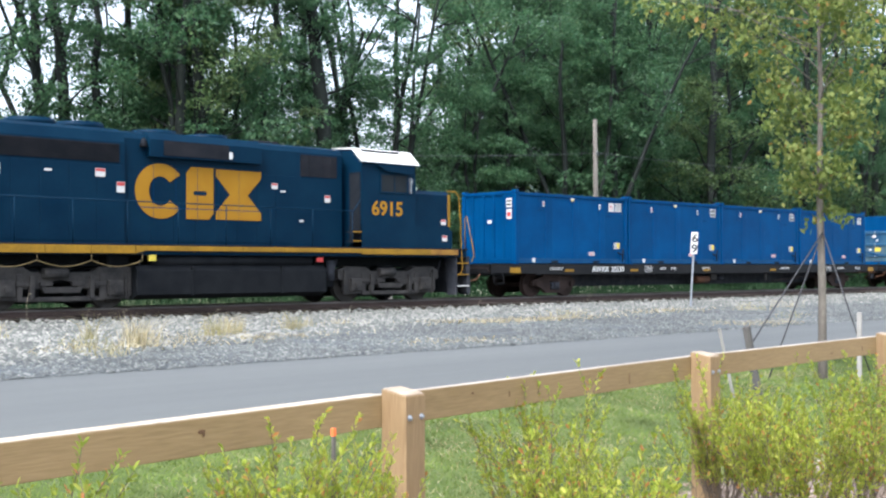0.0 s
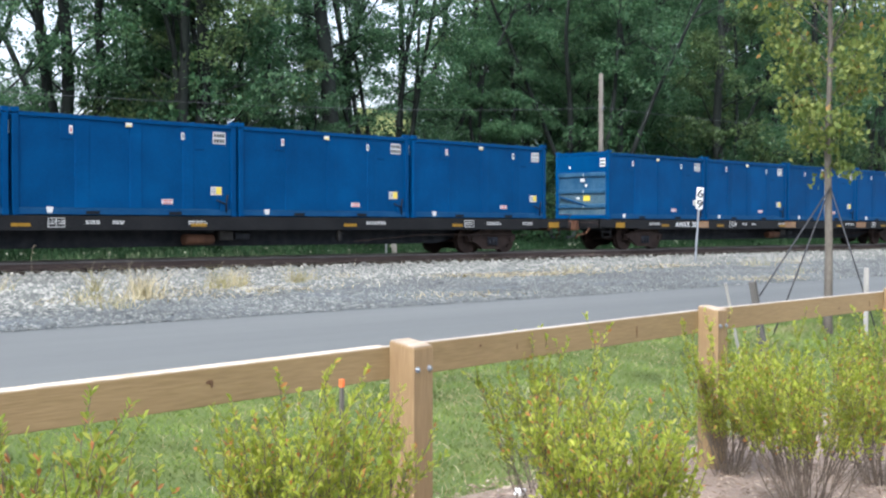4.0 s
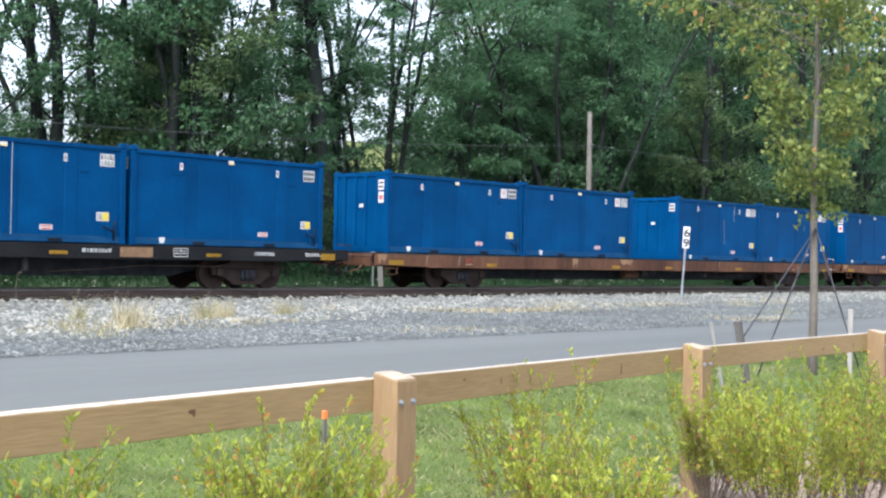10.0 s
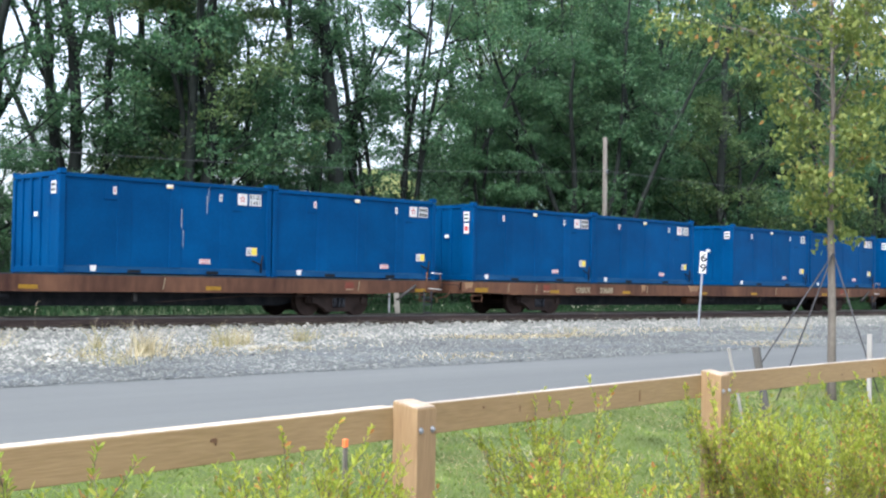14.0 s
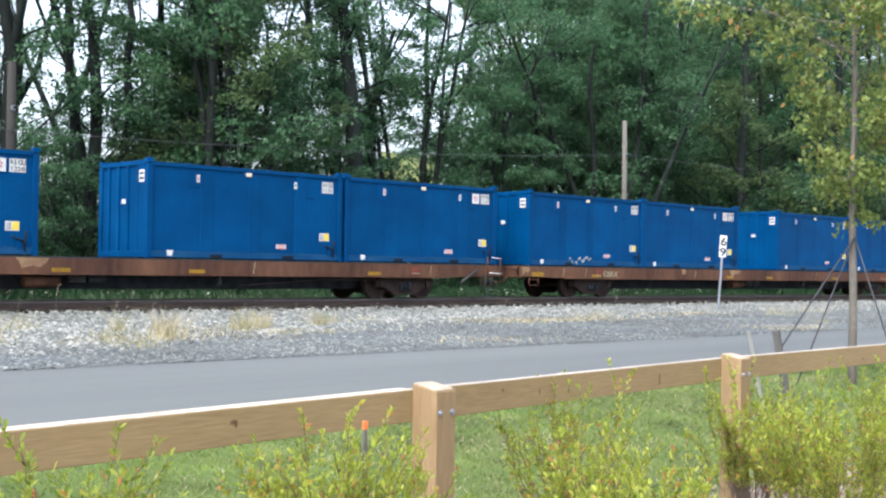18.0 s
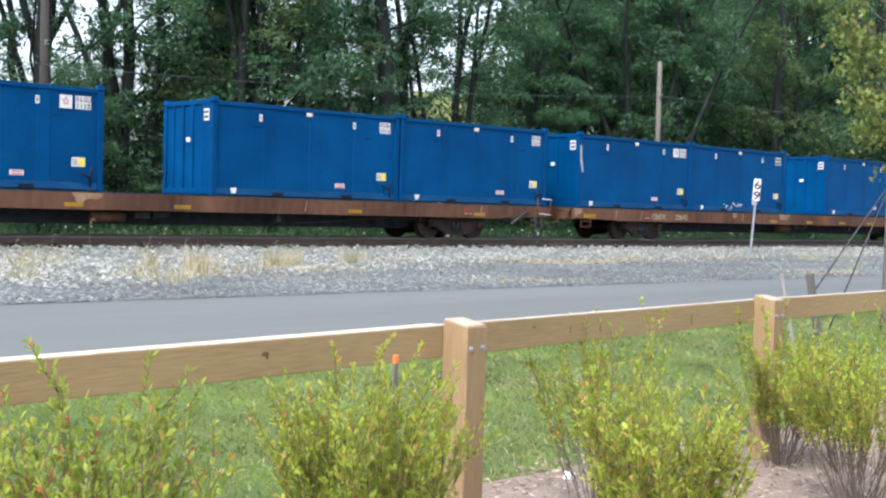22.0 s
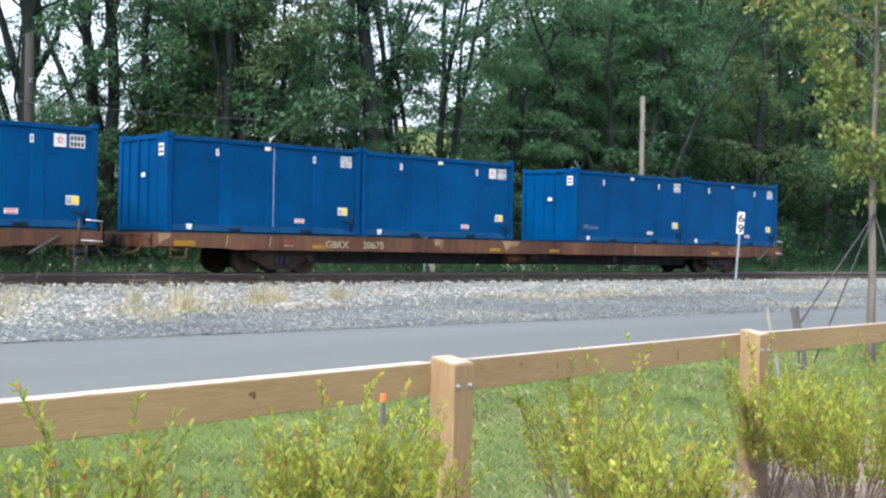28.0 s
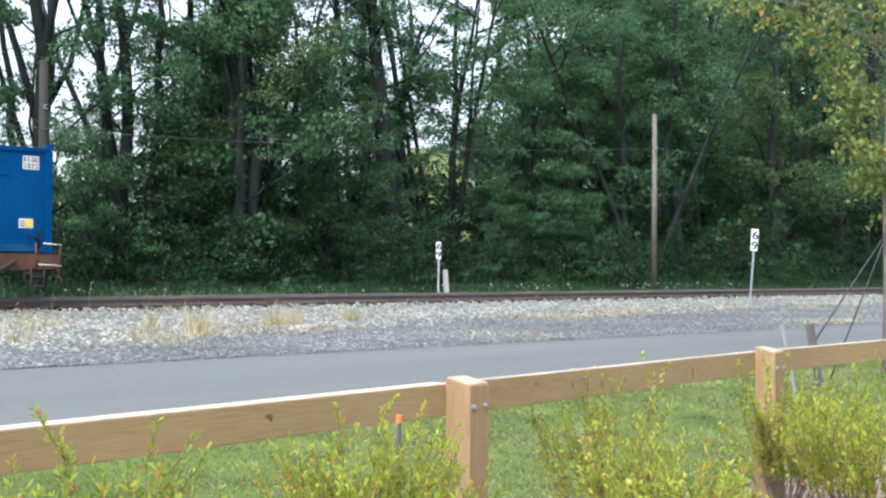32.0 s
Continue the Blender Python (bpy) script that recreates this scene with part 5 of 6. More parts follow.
def lawn():
    r = np.random.default_rng(3)
    n = 150000
    x = 1.0 + 24 * r.random(n) ** 1.25
    y = 4.7 + 4.3 * r.random(n)
    keep = (y > 4.95 + 0.12 * np.sin(x * 2.1) + 0.1 * np.sin(x * 5.3)) & (y < 8.86)
    x, y = x[keep], y[keep]
    z = np.array([lie(v) for v in y])
    tagged(blades("lawn_grass", np.stack([x, y, z], 1), 0.034, 0.0062, GRASS, seed=5, lean=1.3), "mown green lawn grass", "grass", kind="stuff")
    n = 3000
    x = 1.0 + 20 * r.random(n) ** 1.2
    y = 4.9 + 1.1 * r.random(n) ** 2
    # faded patches out in the lawn
    c = np.stack([1.5 + 16 * r.random(60), 5.2 + 3.2 * r.random(60)], 1)[r.integers(0, 60, 5500)]
    x = np.concatenate([x, c[:, 0] + r.normal(size=5500) * 0.5])
    y = np.clip(np.concatenate([y, c[:, 1] + r.normal(size=5500) * 0.14]), 4.9, 8.8)
    tagged(blades("dry_lawn_grass", np.stack([x, y, np.array([lie(v) for v in y])], 1), 0.04, 0.006, DRYGRASS, seed=6, lean=1.5), "straw-coloured dry grass at the lawn's edge", "grass", kind="stuff")


def mulch():
    r = np.random.default_rng(9)
    n = 16000
    x = 1.5 + 11 * r.random(n)
    y = 1.0 + 4.1 * r.random(n)
    at = np.stack([x, y, 0.022 + 0.02 * r.random(n)], 1)
    a = r.uniform(0, 6.28, n)
    d = np.stack([np.cos(a), np.sin(a), r.normal(0, 0.25, n)], 1) * (r.uniform(0.012, 0.035, n))[:, None]
    w = np.stack([-np.sin(a), np.cos(a), r.normal(0, 0.4, n)], 1) * (r.uniform(0.003, 0.008, n))[:, None]
    up = np.array([0, 0, 0.006])
    co = np.stack([at - d, at + w, at + d, at - w, at + up], 1)
    k = np.arange(n)[:, None] * 5
    f = np.concatenate([k + (0, 1, 4), k + (1, 2, 4), k + (2, 3, 4), k + (3, 0, 4)], 1)
    tagged(raw("mulch_chips", co, f, 3, CHIP), "loose brown bark chips", "mulch", kind="stuff")


lawn()
mulch()


def weeds():
    """Tufts of dry grass on the gravel, and thin seed stalks by the rail."""
    r = random.Random(12)
    spots = [(8.9, 20.9, 0.3, 60, 0.40), (9.7, 21.3, 0.3, 50, 0.34), (11.0, 20.1, 0.16, 46, 0.50), (10.75, 18.0, 0.28, 120, 0.52), (11.15, 18.6, 0.3, 60, 0.36), (10.2, 18.9, 0.4, 40, 0.26), (13.3, 19.6, 0.36, 100, 0.42), (13.9, 19.9, 0.32, 90, 0.40), (14.5, 20.5, 0.2, 50, 0.36), (15.8, 20.4, 0.32, 80, 0.38), (16.7, 21.0, 0.4, 50, 0.26), (12.3, 19.2, 0.5, 40, 0.2), (9.4, 17.2, 0.3, 40, 0.3), (9.3, 16.4, 0.4, 50, 0.22), (7.6, 17.8, 0.34, 60, 0.30), (18.2, 21.4, 0.5, 40, 0.2), (25.6, 21.2, 0.7, 60, 0.18), (26.8, 21.6, 0.5, 40, 0.2), (33, 19.5, 0.8, 60, 0.3), (36, 20.3, 0.6, 50, 0.3), (29, 16.0, 0.6, 40, 0.24)]
    for k, (x, y, s, n, h) in enumerate(spots):
        g = np.random.default_rng(50 + k)
        p = g.normal(size=(n, 3)) * (s * 0.5, s * 0.5, 0)
        p += (x, y, 0)
        p[:, 2] = [lie(v) + 0.02 for v in p[:, 1]]
        tuft = blades("dry_weeds", p, h, 0.010, DRYGRASS if k % 4 == 3 else WEEDGRASS, seed=80 + k, lean=0.6)
        tagged(tuft, "dry straw-coloured weed tuft on the gravel", "weeds", "weed tufts on the gravel")
    for x, h in ((10.9, 0.24), (11.75, 0.34), (12.58, 0.70), (14.1, 0.30), (14.4, 0.18), (15.1, 0.26), (17.65, 0.22), (19.3, 0.20), (22.1, 0.2), (9.9, 0.28), (27.4, 0.24), (33.0, 0.3)):
        y = 25.95 + r.uniform(-0.12, 0.10)
        w = thing("weed_stalk", "thin dry weed stalk with a nodding head beside the rail", "weed", pose(x, y, lie(y), 0, 0, r.uniform(-40, 40)), "weed stalks")
        part("stalk", tubed([(0, 0, -0.05), (-0.02, 0, h * 0.6), (0.02, 0, h)], [0.005, 0.004, 0.003], 5), STRAW, w)
        part("seed_head", tubed([(0.018, 0, h - 0.02), (0.04, 0, h + 0.03), (0.075, 0, h + 0.035), (0.10, 0, h + 0.012)], [0.004, 0.008, 0.008, 0.003], 6), STRAW, w)


weeds()

# ---------------------------------------------------------------- stakes and the planted tree


def stake(x, y, z0, h, w, material, label, lean=(0, 0)):
    s = thing("stake", label, "stake", pose(x, y, z0, lean[0], lean[1], 20), group="stakes on the lawn")
    part("shaft", boxed(-w / 2, w / 2, -w / 2, w / 2, -0.3, h, 0.006), material, s)
    return s


stake(11.98, 7.02, 0.15, 0.86, 0.075, GREYWOOD, "dark grey leaning tree stake", lean=(-8, -8))
stake(11.60, 7.1, 0.15, 0.86, 0.03, PALEWOOD, "thin pale leaning wooden stake", lean=(-9, -10))
stake(10.95, 5.35, 0.03, 1.18, 0.045, PALEWOOD, "pale upright survey stake behind the fence", lean=(0, 3))
mk = thing("survey_marker", "grey survey stake with an orange painted top", "marker", pose(3.137, 3.735, 0.03))
part("shaft", boxed(-0.007, 0.007, -0.007, 0.007, -0.2, 0.925), POLE, mk)
part("painted_top", boxed(-0.009, 0.009, -0.009, 0.009, 0.925, 0.958, 0.003), ORANGE, mk, "bright orange painted top")
lt = thing("litter", "scrap of white litter on the mulch", "litter", pose(5.35, 4.75, 0.02, 0, 0, 30))
part("scrap", slab([(-0.04, 0), (0.03, 0), (0.045, 0.02), (0.0, 0.035), (-0.035, 0.02)], -0.03, 0.025), LITTER, lt)


def bough(bm, p, d, length, r, depth, rnd, tips, spread=0.6, up=0.15, seg=6):
    """A limb that bends, tapers and forks; gathers its twig ends."""
    pts, radii, q, v = [Vector(p)], [r], Vector(p), Vector(d).normalized()
    steps = 4
    for k in range(steps):
        v = (v + Vector((rnd.gauss(0, 0.13), rnd.gauss(0, 0.13), up * 0.3 + rnd.gauss(0, 0.08)))).normalized()
        q = q + v * length / steps
        pts.append(q.copy())
        radii.append(r * (1 - 0.5 * (k + 1) / steps))
    tube(bm, pts, radii, seg, cap=False)
    if depth == 0:
        tips.extend(pts[2:])
        return
    for k in range(rnd.choice((2, 3, 3))):
        i = rnd.choice((2, 3, 4))
        side = Vector((rnd.gauss(0, 1), rnd.gauss(0, 1), rnd.gauss(0.2, 0.5))).normalized()
        bough(bm, pts[i], (v + side * spread * rnd.uniform(0.7, 1.5)), length * rnd.uniform(0.55, 0.8), radii[i] * 0.62, depth - 1, rnd, tips, spread, up, max(4, seg - 1))
    tips.append(pts[-1])


def sprays(tips, count, radius, seed, sag=0.35):
    """Leaf places in flat sprays that sag at the rim, one spray round each twig end."""
    g = np.random.default_rng(seed)
    at = np.repeat(np.array([tuple(p) for p in tips]), count, 0)
    n = len(at)
    size = np.repeat(g.uniform(0.55, 1.25, len(tips)), count) * radius
    a, f = g.uniform(0, 6.283, n), np.sqrt(g.random(n))
    at[:, 0] += np.cos(a) * f * size
    at[:, 1] += np.sin(a) * f * size
    at[:, 2] += -sag * f * f * size + g.normal(size=n) * 0.14 * size
    return at


def planted_tree():
    rnd = random.Random(21)
    t = thing("young_tree", "young staked tree with thinning yellow-green leaves", "tree", pose(14.80, 7.75, 0.2))
    bm, tips = bmesh.new(), []
    top = 6.6
    stem = [(0, 0, -0.2), (0, 0, 0.3), (0.01, 0, 1.2), (-0.02, 0.01, 2.4), (0.02, 0, 3.8), (0, 0.02, 5.2), (0.03, 0, top)]
    tube(bm, stem, [0.07, 0.058, 0.05, 0.042, 0.032, 0.02, 0.008], 10)
    limbs = bmesh.new()
    for k in range(44):
        z = 2.15 + 4.4 * (k / 43) ** 0.85
        a = k * 2.4 + rnd.uniform(-0.4, 0.4)
        reach = float(np.interp(z, (2.1, 2.5, 3.0, 3.6, 4.4, 5.2, 6.5), (0.14, 0.40, 0.74, 0.98, 1.15, 1.25, 0.6))) * rnd.uniform(0.7, 1.15)
        bough(limbs, (0, 0, z), (math.cos(a), math.sin(a), 0.75), reach, 0.009, 1, rnd, tips, 0.6, 0.2, 5)
    for z, far in ((4.3, 1.55), (4.7, 1.75)):
        bough(limbs, (0, 0, z), (-0.45 * far, 0.89 * far, 0.55), far, 0.010, 1, rnd, tips, 0.35, 0.1, 5)
    part("trunk", bm, YOUNGBARK, t, "slim grey-brown trunk")
    part("branchwork", limbs, YOUNGBARK, t)
    g = np.random.default_rng(4)
    at = sprays(tips, 26, 0.27, 4, 0.8) + (0, 0, -0.04)
    leaves("crown", at[g.random(len(at)) < 0.93], 0.088, MAPLELEAF, t, seed=7, narrow=0.62, droop=0.9, lay=0.6)
    return t


planted_tree()
for x_, y_, z_ in ((11.98, 7.10, 0.82), (13.95, 8.06, 0.20), (14.93, 7.13, 0.20)):
    g_ = thing("guy_strap", "dark strap that braces the young tree", "guy strap", pose(14.76, 7.75, 0.2), group="guy straps")
    part("strap", tubed([(0, -0.04, 1.91), (x_ - 14.76, y_ - 7.75, z_ - 0.2)], 0.010, 5), STRAP, g_)

# ---------------------------------------------------------------- bushes before the fence


def twig_leaves(name, rows, material, parent, seed, length=0.030, wide=0.36):
    """Blunt oval leaves, folded along the rib; rows: foot of each leaf and the way its shoot grows."""
    g = np.random.default_rng(seed)
    rows = np.asarray(rows, float)
    n = len(rows)
    at, way = rows[:, :3], rows[:, 3:]
    way = way / np.linalg.norm(way, axis=1)[:, None]
    out = np.cross(way, g.normal(size=(n, 3)))
    out /= np.linalg.norm(out, axis=1)[:, None]
    a = way * g.uniform(0.45, 1.15, n)[:, None] + out * g.uniform(0.5, 1.1, n)[:, None] + (0, 0, 0.25)
    a /= np.linalg.norm(a, axis=1)[:, None]
    b = np.cross(a, out + g.normal(size=(n, 3)) * 0.35)
    b /= np.linalg.norm(b, axis=1)[:, None]
    c = np.cross(a, b)
    l = (length * g.uniform(0.55, 1.25, n))[:, None]
    w = l * wide * 0.5
    co = np.stack([at, at + a * l * 0.34 + b * w * 0.8 + c * w * 0.25, at + a * l * 0.72 + b * w + c * w * 0.3, at + a * l - c * l * 0.06,
                   at + a * l * 0.72 - b * w + c * w * 0.3, at + a * l * 0.34 - b * w * 0.8 + c * w * 0.25], 1)
    k = np.arange(n)[:, None] * 6
    return raw(name, co, np.concatenate([k + (0, 1, 2, 3), k + (0, 3, 4, 5)], 1), 4, material, parent)


def bush(x, y, h, w, seed, stems, red=0.0, leaf=BUSHLEAF, bare=0.24, dense=1.0, wands=2, rag=0.78, dome=0.26):
    """Upright thin stems, bare at the foot, with short leafy shoots, and a few taller wands with a tuft at the tip."""
    rnd = random.Random(seed)
    words = "airy yellow-green bush with upright brown stems on bark mulch" if not red else "airy green bush with orange-red leaves on bark mulch"
    b = thing("bush", words, "bush", pose(x, y, 0.0), group="bushes before the fence")
    bm, rows, reds = bmesh.new(), [], []
    for k in range(stems):
        a = rnd.uniform(0, 6.28)
        wand = k < wands
        foot = rnd.uniform(0.01, 0.11) * w
        out = (0.25 + 0.75 * math.sqrt(rnd.random())) * 0.5 * w * (0.7 if wand else 1)
        hh = h * rnd.uniform(0.94, 1.02) if wand else h * (1.0 - dome * (out / (0.5 * w)) ** 2) * rnd.uniform(rag, 1.0)
        dx, dy = math.cos(a), math.sin(a)
        pts, radii = [], []
        for j in range(8):
            f = j / 7
            r_ = foot + (out - foot) * f ** 0.9
            pts.append(Vector((dx * r_ + rnd.gauss(0, 0.010), dy * r_ + rnd.gauss(0, 0.010), hh * f - 0.02)))
            radii.append(0.0039 * (1 - 0.7 * f))
        tube(bm, pts, radii, 5, cap=False)
        turned = not wand and 0.45 * dy - 0.89 * dx > 0.4 and rnd.random() < red * 3
        shoots = [(pts[4 if wand else 2:], 0.35 if wand else 0.6)]
        for j in ((5, 6, 6, 7, 7) if wand else (2, 2, 3, 3, 4, 4, 5, 5, 6, 6, 7)):
            q = pts[j]
            d = Vector((dx * 0.35 + rnd.gauss(0, 0.45), dy * 0.35 + rnd.gauss(0, 0.45), rnd.uniform(0.7, 1.5))).normalized()
            l = rnd.uniform(0.08, 0.26) * (0.6 if wand or j > 5 else 1)
            sh = [q, q + d * l * 0.5 + Vector((0, 0, 0.01)), q + d * l + Vector((0, 0, 0.03))]
            tube(bm, sh, [0.0022, 0.0016, 0.0008], 4, cap=False)
            shoots.append((sh, 1.0))
        for sh, share in shoots:
            for p, q in zip(sh, sh[1:]):
                for _ in range(int((q - p).length / 0.0115 * dense * share + rnd.random())):
                    c = p.lerp(q, rnd.random())
                    if c.z > h * bare + 0.10 * rnd.random():
                        (reds if turned and c.z < 0.72 * h and rnd.random() < 0.6 else rows).append((*c, *(q - p)))
            for _ in range(2):
                if sh[-1].z > h * bare:
                    (reds if turned and sh[-1].z < 0.72 * h else rows).append((*sh[-1], *(sh[-1] - sh[-2])))
    part("branchwork", bm, TWIG, b, "thin brown woody stems")
    twig_leaves("foliage", rows, leaf, b, seed + 1)
    if reds:
        twig_leaves("red_foliage", reds, BUSHRED, b, seed + 2)
    return b


for row_ in ((1.54, 3.07, 1.06, 0.64, 41, 46, 0.16, GREENBUSH, 0.2, 1.2, 1, 0.80, 0.14), (2.81, 3.49, 1.07, 0.80, 32, 54, 0.0, BUSHLEAF, 0.2, 1.35, 0),
             (4.03, 3.08, 0.92, 0.76, 33, 44, 0.0, BUSHLEAF, 0.2, 1.4, 1), (4.82, 4.06, 1.00, 0.86, 38, 26, 0.0, BUSHLEAF, 0.35, 1.1, 4),
             (6.73, 4.20, 0.96, 0.86, 34, 38, 0.0, BUSHLEAF, 0.26, 1.35, 3), (6.09, 3.31, 1.00, 0.92, 35, 42, 0.0, BUSHLEAF, 0.34, 1.45, 2),
             (7.12, 3.36, 0.92, 0.98, 36, 40, 0.0, GREENBUSH, 0.3, 1.4, 2), (8.7, 3.9, 0.95, 0.98, 37, 34, 0.0, GREENBUSH, 0.26, 1.5, 1)):
    bush(*row_)

# ---------------------------------------------------------------- the wood behind the railway


def wood_tree(seed, height, r, low, reach, limbs, count, leaf=0.16, radius=0.8, lean=0.16, fork=0, tone=None, label="tall leafy woodland tree with a dark slender trunk"):
    """One pattern of a woodland tree: a dark trunk, forking limbs, and leaves in sagging sprays with gaps between."""
    rnd = random.Random(seed)
    t = thing("woodland_tree", label, "tree", pose(0, 0, -200), group="woodland trees")
    bm, tips = bmesh.new(), []
    pts, radii, x, y = [], [], 0.0, 0.0
    n = 9
    for k in range(n + 1):
        f = k / n
        pts.append((x, y, height * f - 0.4))
        radii.append(r * (1.35 - 0.35 * min(1, f * 8)) * (1 - 0.72 * f ** 1.5))
        x += rnd.gauss(0, lean)
        y += rnd.gauss(0, lean)
    tube(bm, pts, radii, 8, cap=False)
    for k in range(limbs):
        f = low + (0.97 - low) * k / (limbs - 1)
        i = min(n - 1, int(f * n))
        p = Vector(pts[i]).lerp(Vector(pts[i + 1]), f * n - i)
        a = k * 2.4 + rnd.uniform(-0.6, 0.6)
        bough(bm, p, (math.cos(a), math.sin(a), rnd.uniform(0.1, 0.8)), reach * rnd.uniform(0.5, 1.1) * (1.1 - 0.5 * f), r * 0.24 * (1.1 - f * 0.7), 1, rnd, tips, 0.75, 0.12, 4)
    for k in range(fork):
        i = 2 + 2 * k
        a = 0.6 + k * 3.3
        bough(bm, pts[i], (math.cos(a) * 0.42, math.sin(a) * 0.42, 1), height * 0.5, radii[i] * 0.68, 1, rnd, tips, 0.5, 0.12, 7)
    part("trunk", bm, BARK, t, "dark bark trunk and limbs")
    leaves("crown", sprays(tips, count, radius, seed), leaf, tone or WOODLEAF, t, seed=seed + 1, narrow=0.6, droop=0.35, lay=1.1)
    return t


def many_stemmed_tree(x, y, height, stems, seed, count=26):
    """Dark stems that fan out from one stool, with thin foliage high up."""
    rnd = random.Random(seed)
    t = thing("woodland_tree", "many-stemmed dark tree whose trunks fan out", "tree", pose(x, y, lie(y)), group="woodland trees")
    tips = []
    for k in range(stems):
        bm = bmesh.new()
        s = (k - (stems - 1) / 2) / stems
        a = rnd.uniform(-0.5, 0.5)
        d = Vector((s * 1.0 + rnd.gauss(0, 0.06), -s * 0.5 + a * 0.3, 1.0)).normalized()
        pts, radii, q = [], [], Vector((s * 0.6, 0, -0.4))
        for j in range(9):
            pts.append(q.copy())
            radii.append(0.15 * rnd.uniform(0.9, 1.1) * (1 - 0.085 * j))
            d = (d + Vector((rnd.gauss(0, 0.05), rnd.gauss(0, 0.05), 0.03))).normalized()
            q = q + d * height / 8
        tube(bm, pts, radii, 7, cap=False)
        for j in (4, 5, 5, 6, 7, 7):
            bough(bm, pts[j], Vector((rnd.gauss(0, 1), rnd.gauss(0, 1), 0.7)), rnd.uniform(1.4, 2.6), 0.045, 1, rnd, tips, 0.7, 0.15, 4)
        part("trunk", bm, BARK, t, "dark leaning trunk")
    leaves("crown", sprays(tips, count, 0.6 if count < 30 else 0.75, seed), 0.15, WOODLEAF, t, seed=seed + 1, narrow=0.6, droop=0.35, lay=1.0)
    return t


def thicket(seed, h, w, clumps, count, leaf=0.13):
    """One pattern of understorey: several stems with uneven heaps of leaf sprays and hollows between."""
    rnd = random.Random(seed)
    t = thing("understorey_shrub", "understorey shrub with shade painted into its green", "shrub", pose(0, 0, -200), group="understorey shrubs")
    bm, tips = bmesh.new(), []
    for k in range(7):
        a = k * 0.9 + rnd.uniform(-0.3, 0.3)
        bough(bm, (math.cos(a) * 0.15 * w, math.sin(a) * 0.15 * w, -0.3), (math.cos(a) * 0.5, math.sin(a) * 0.5, 1), h * rnd.uniform(0.4, 0.72), 0.045, 1, rnd, tips, 0.9, 0.05, 4)
    part("branchwork", bm, BARK, t)
    rnd.shuffle(tips)
    tips = tips[:clumps]
    skirt = [Vector((p.x * 1.45, p.y * 1.45, p.z * rnd.uniform(0.15, 0.6))) for p in tips]
    at = sprays(tips + skirt, count, 0.62, seed, 0.55)
    # Shrub leaves carry the wood's shade in their colour.
    leaves("crown", at[at[:, 2] > -0.1], leaf, SHADELEAF, t, seed=seed + 1, narrow=0.6, droop=0.3, lay=0.9)
    return t


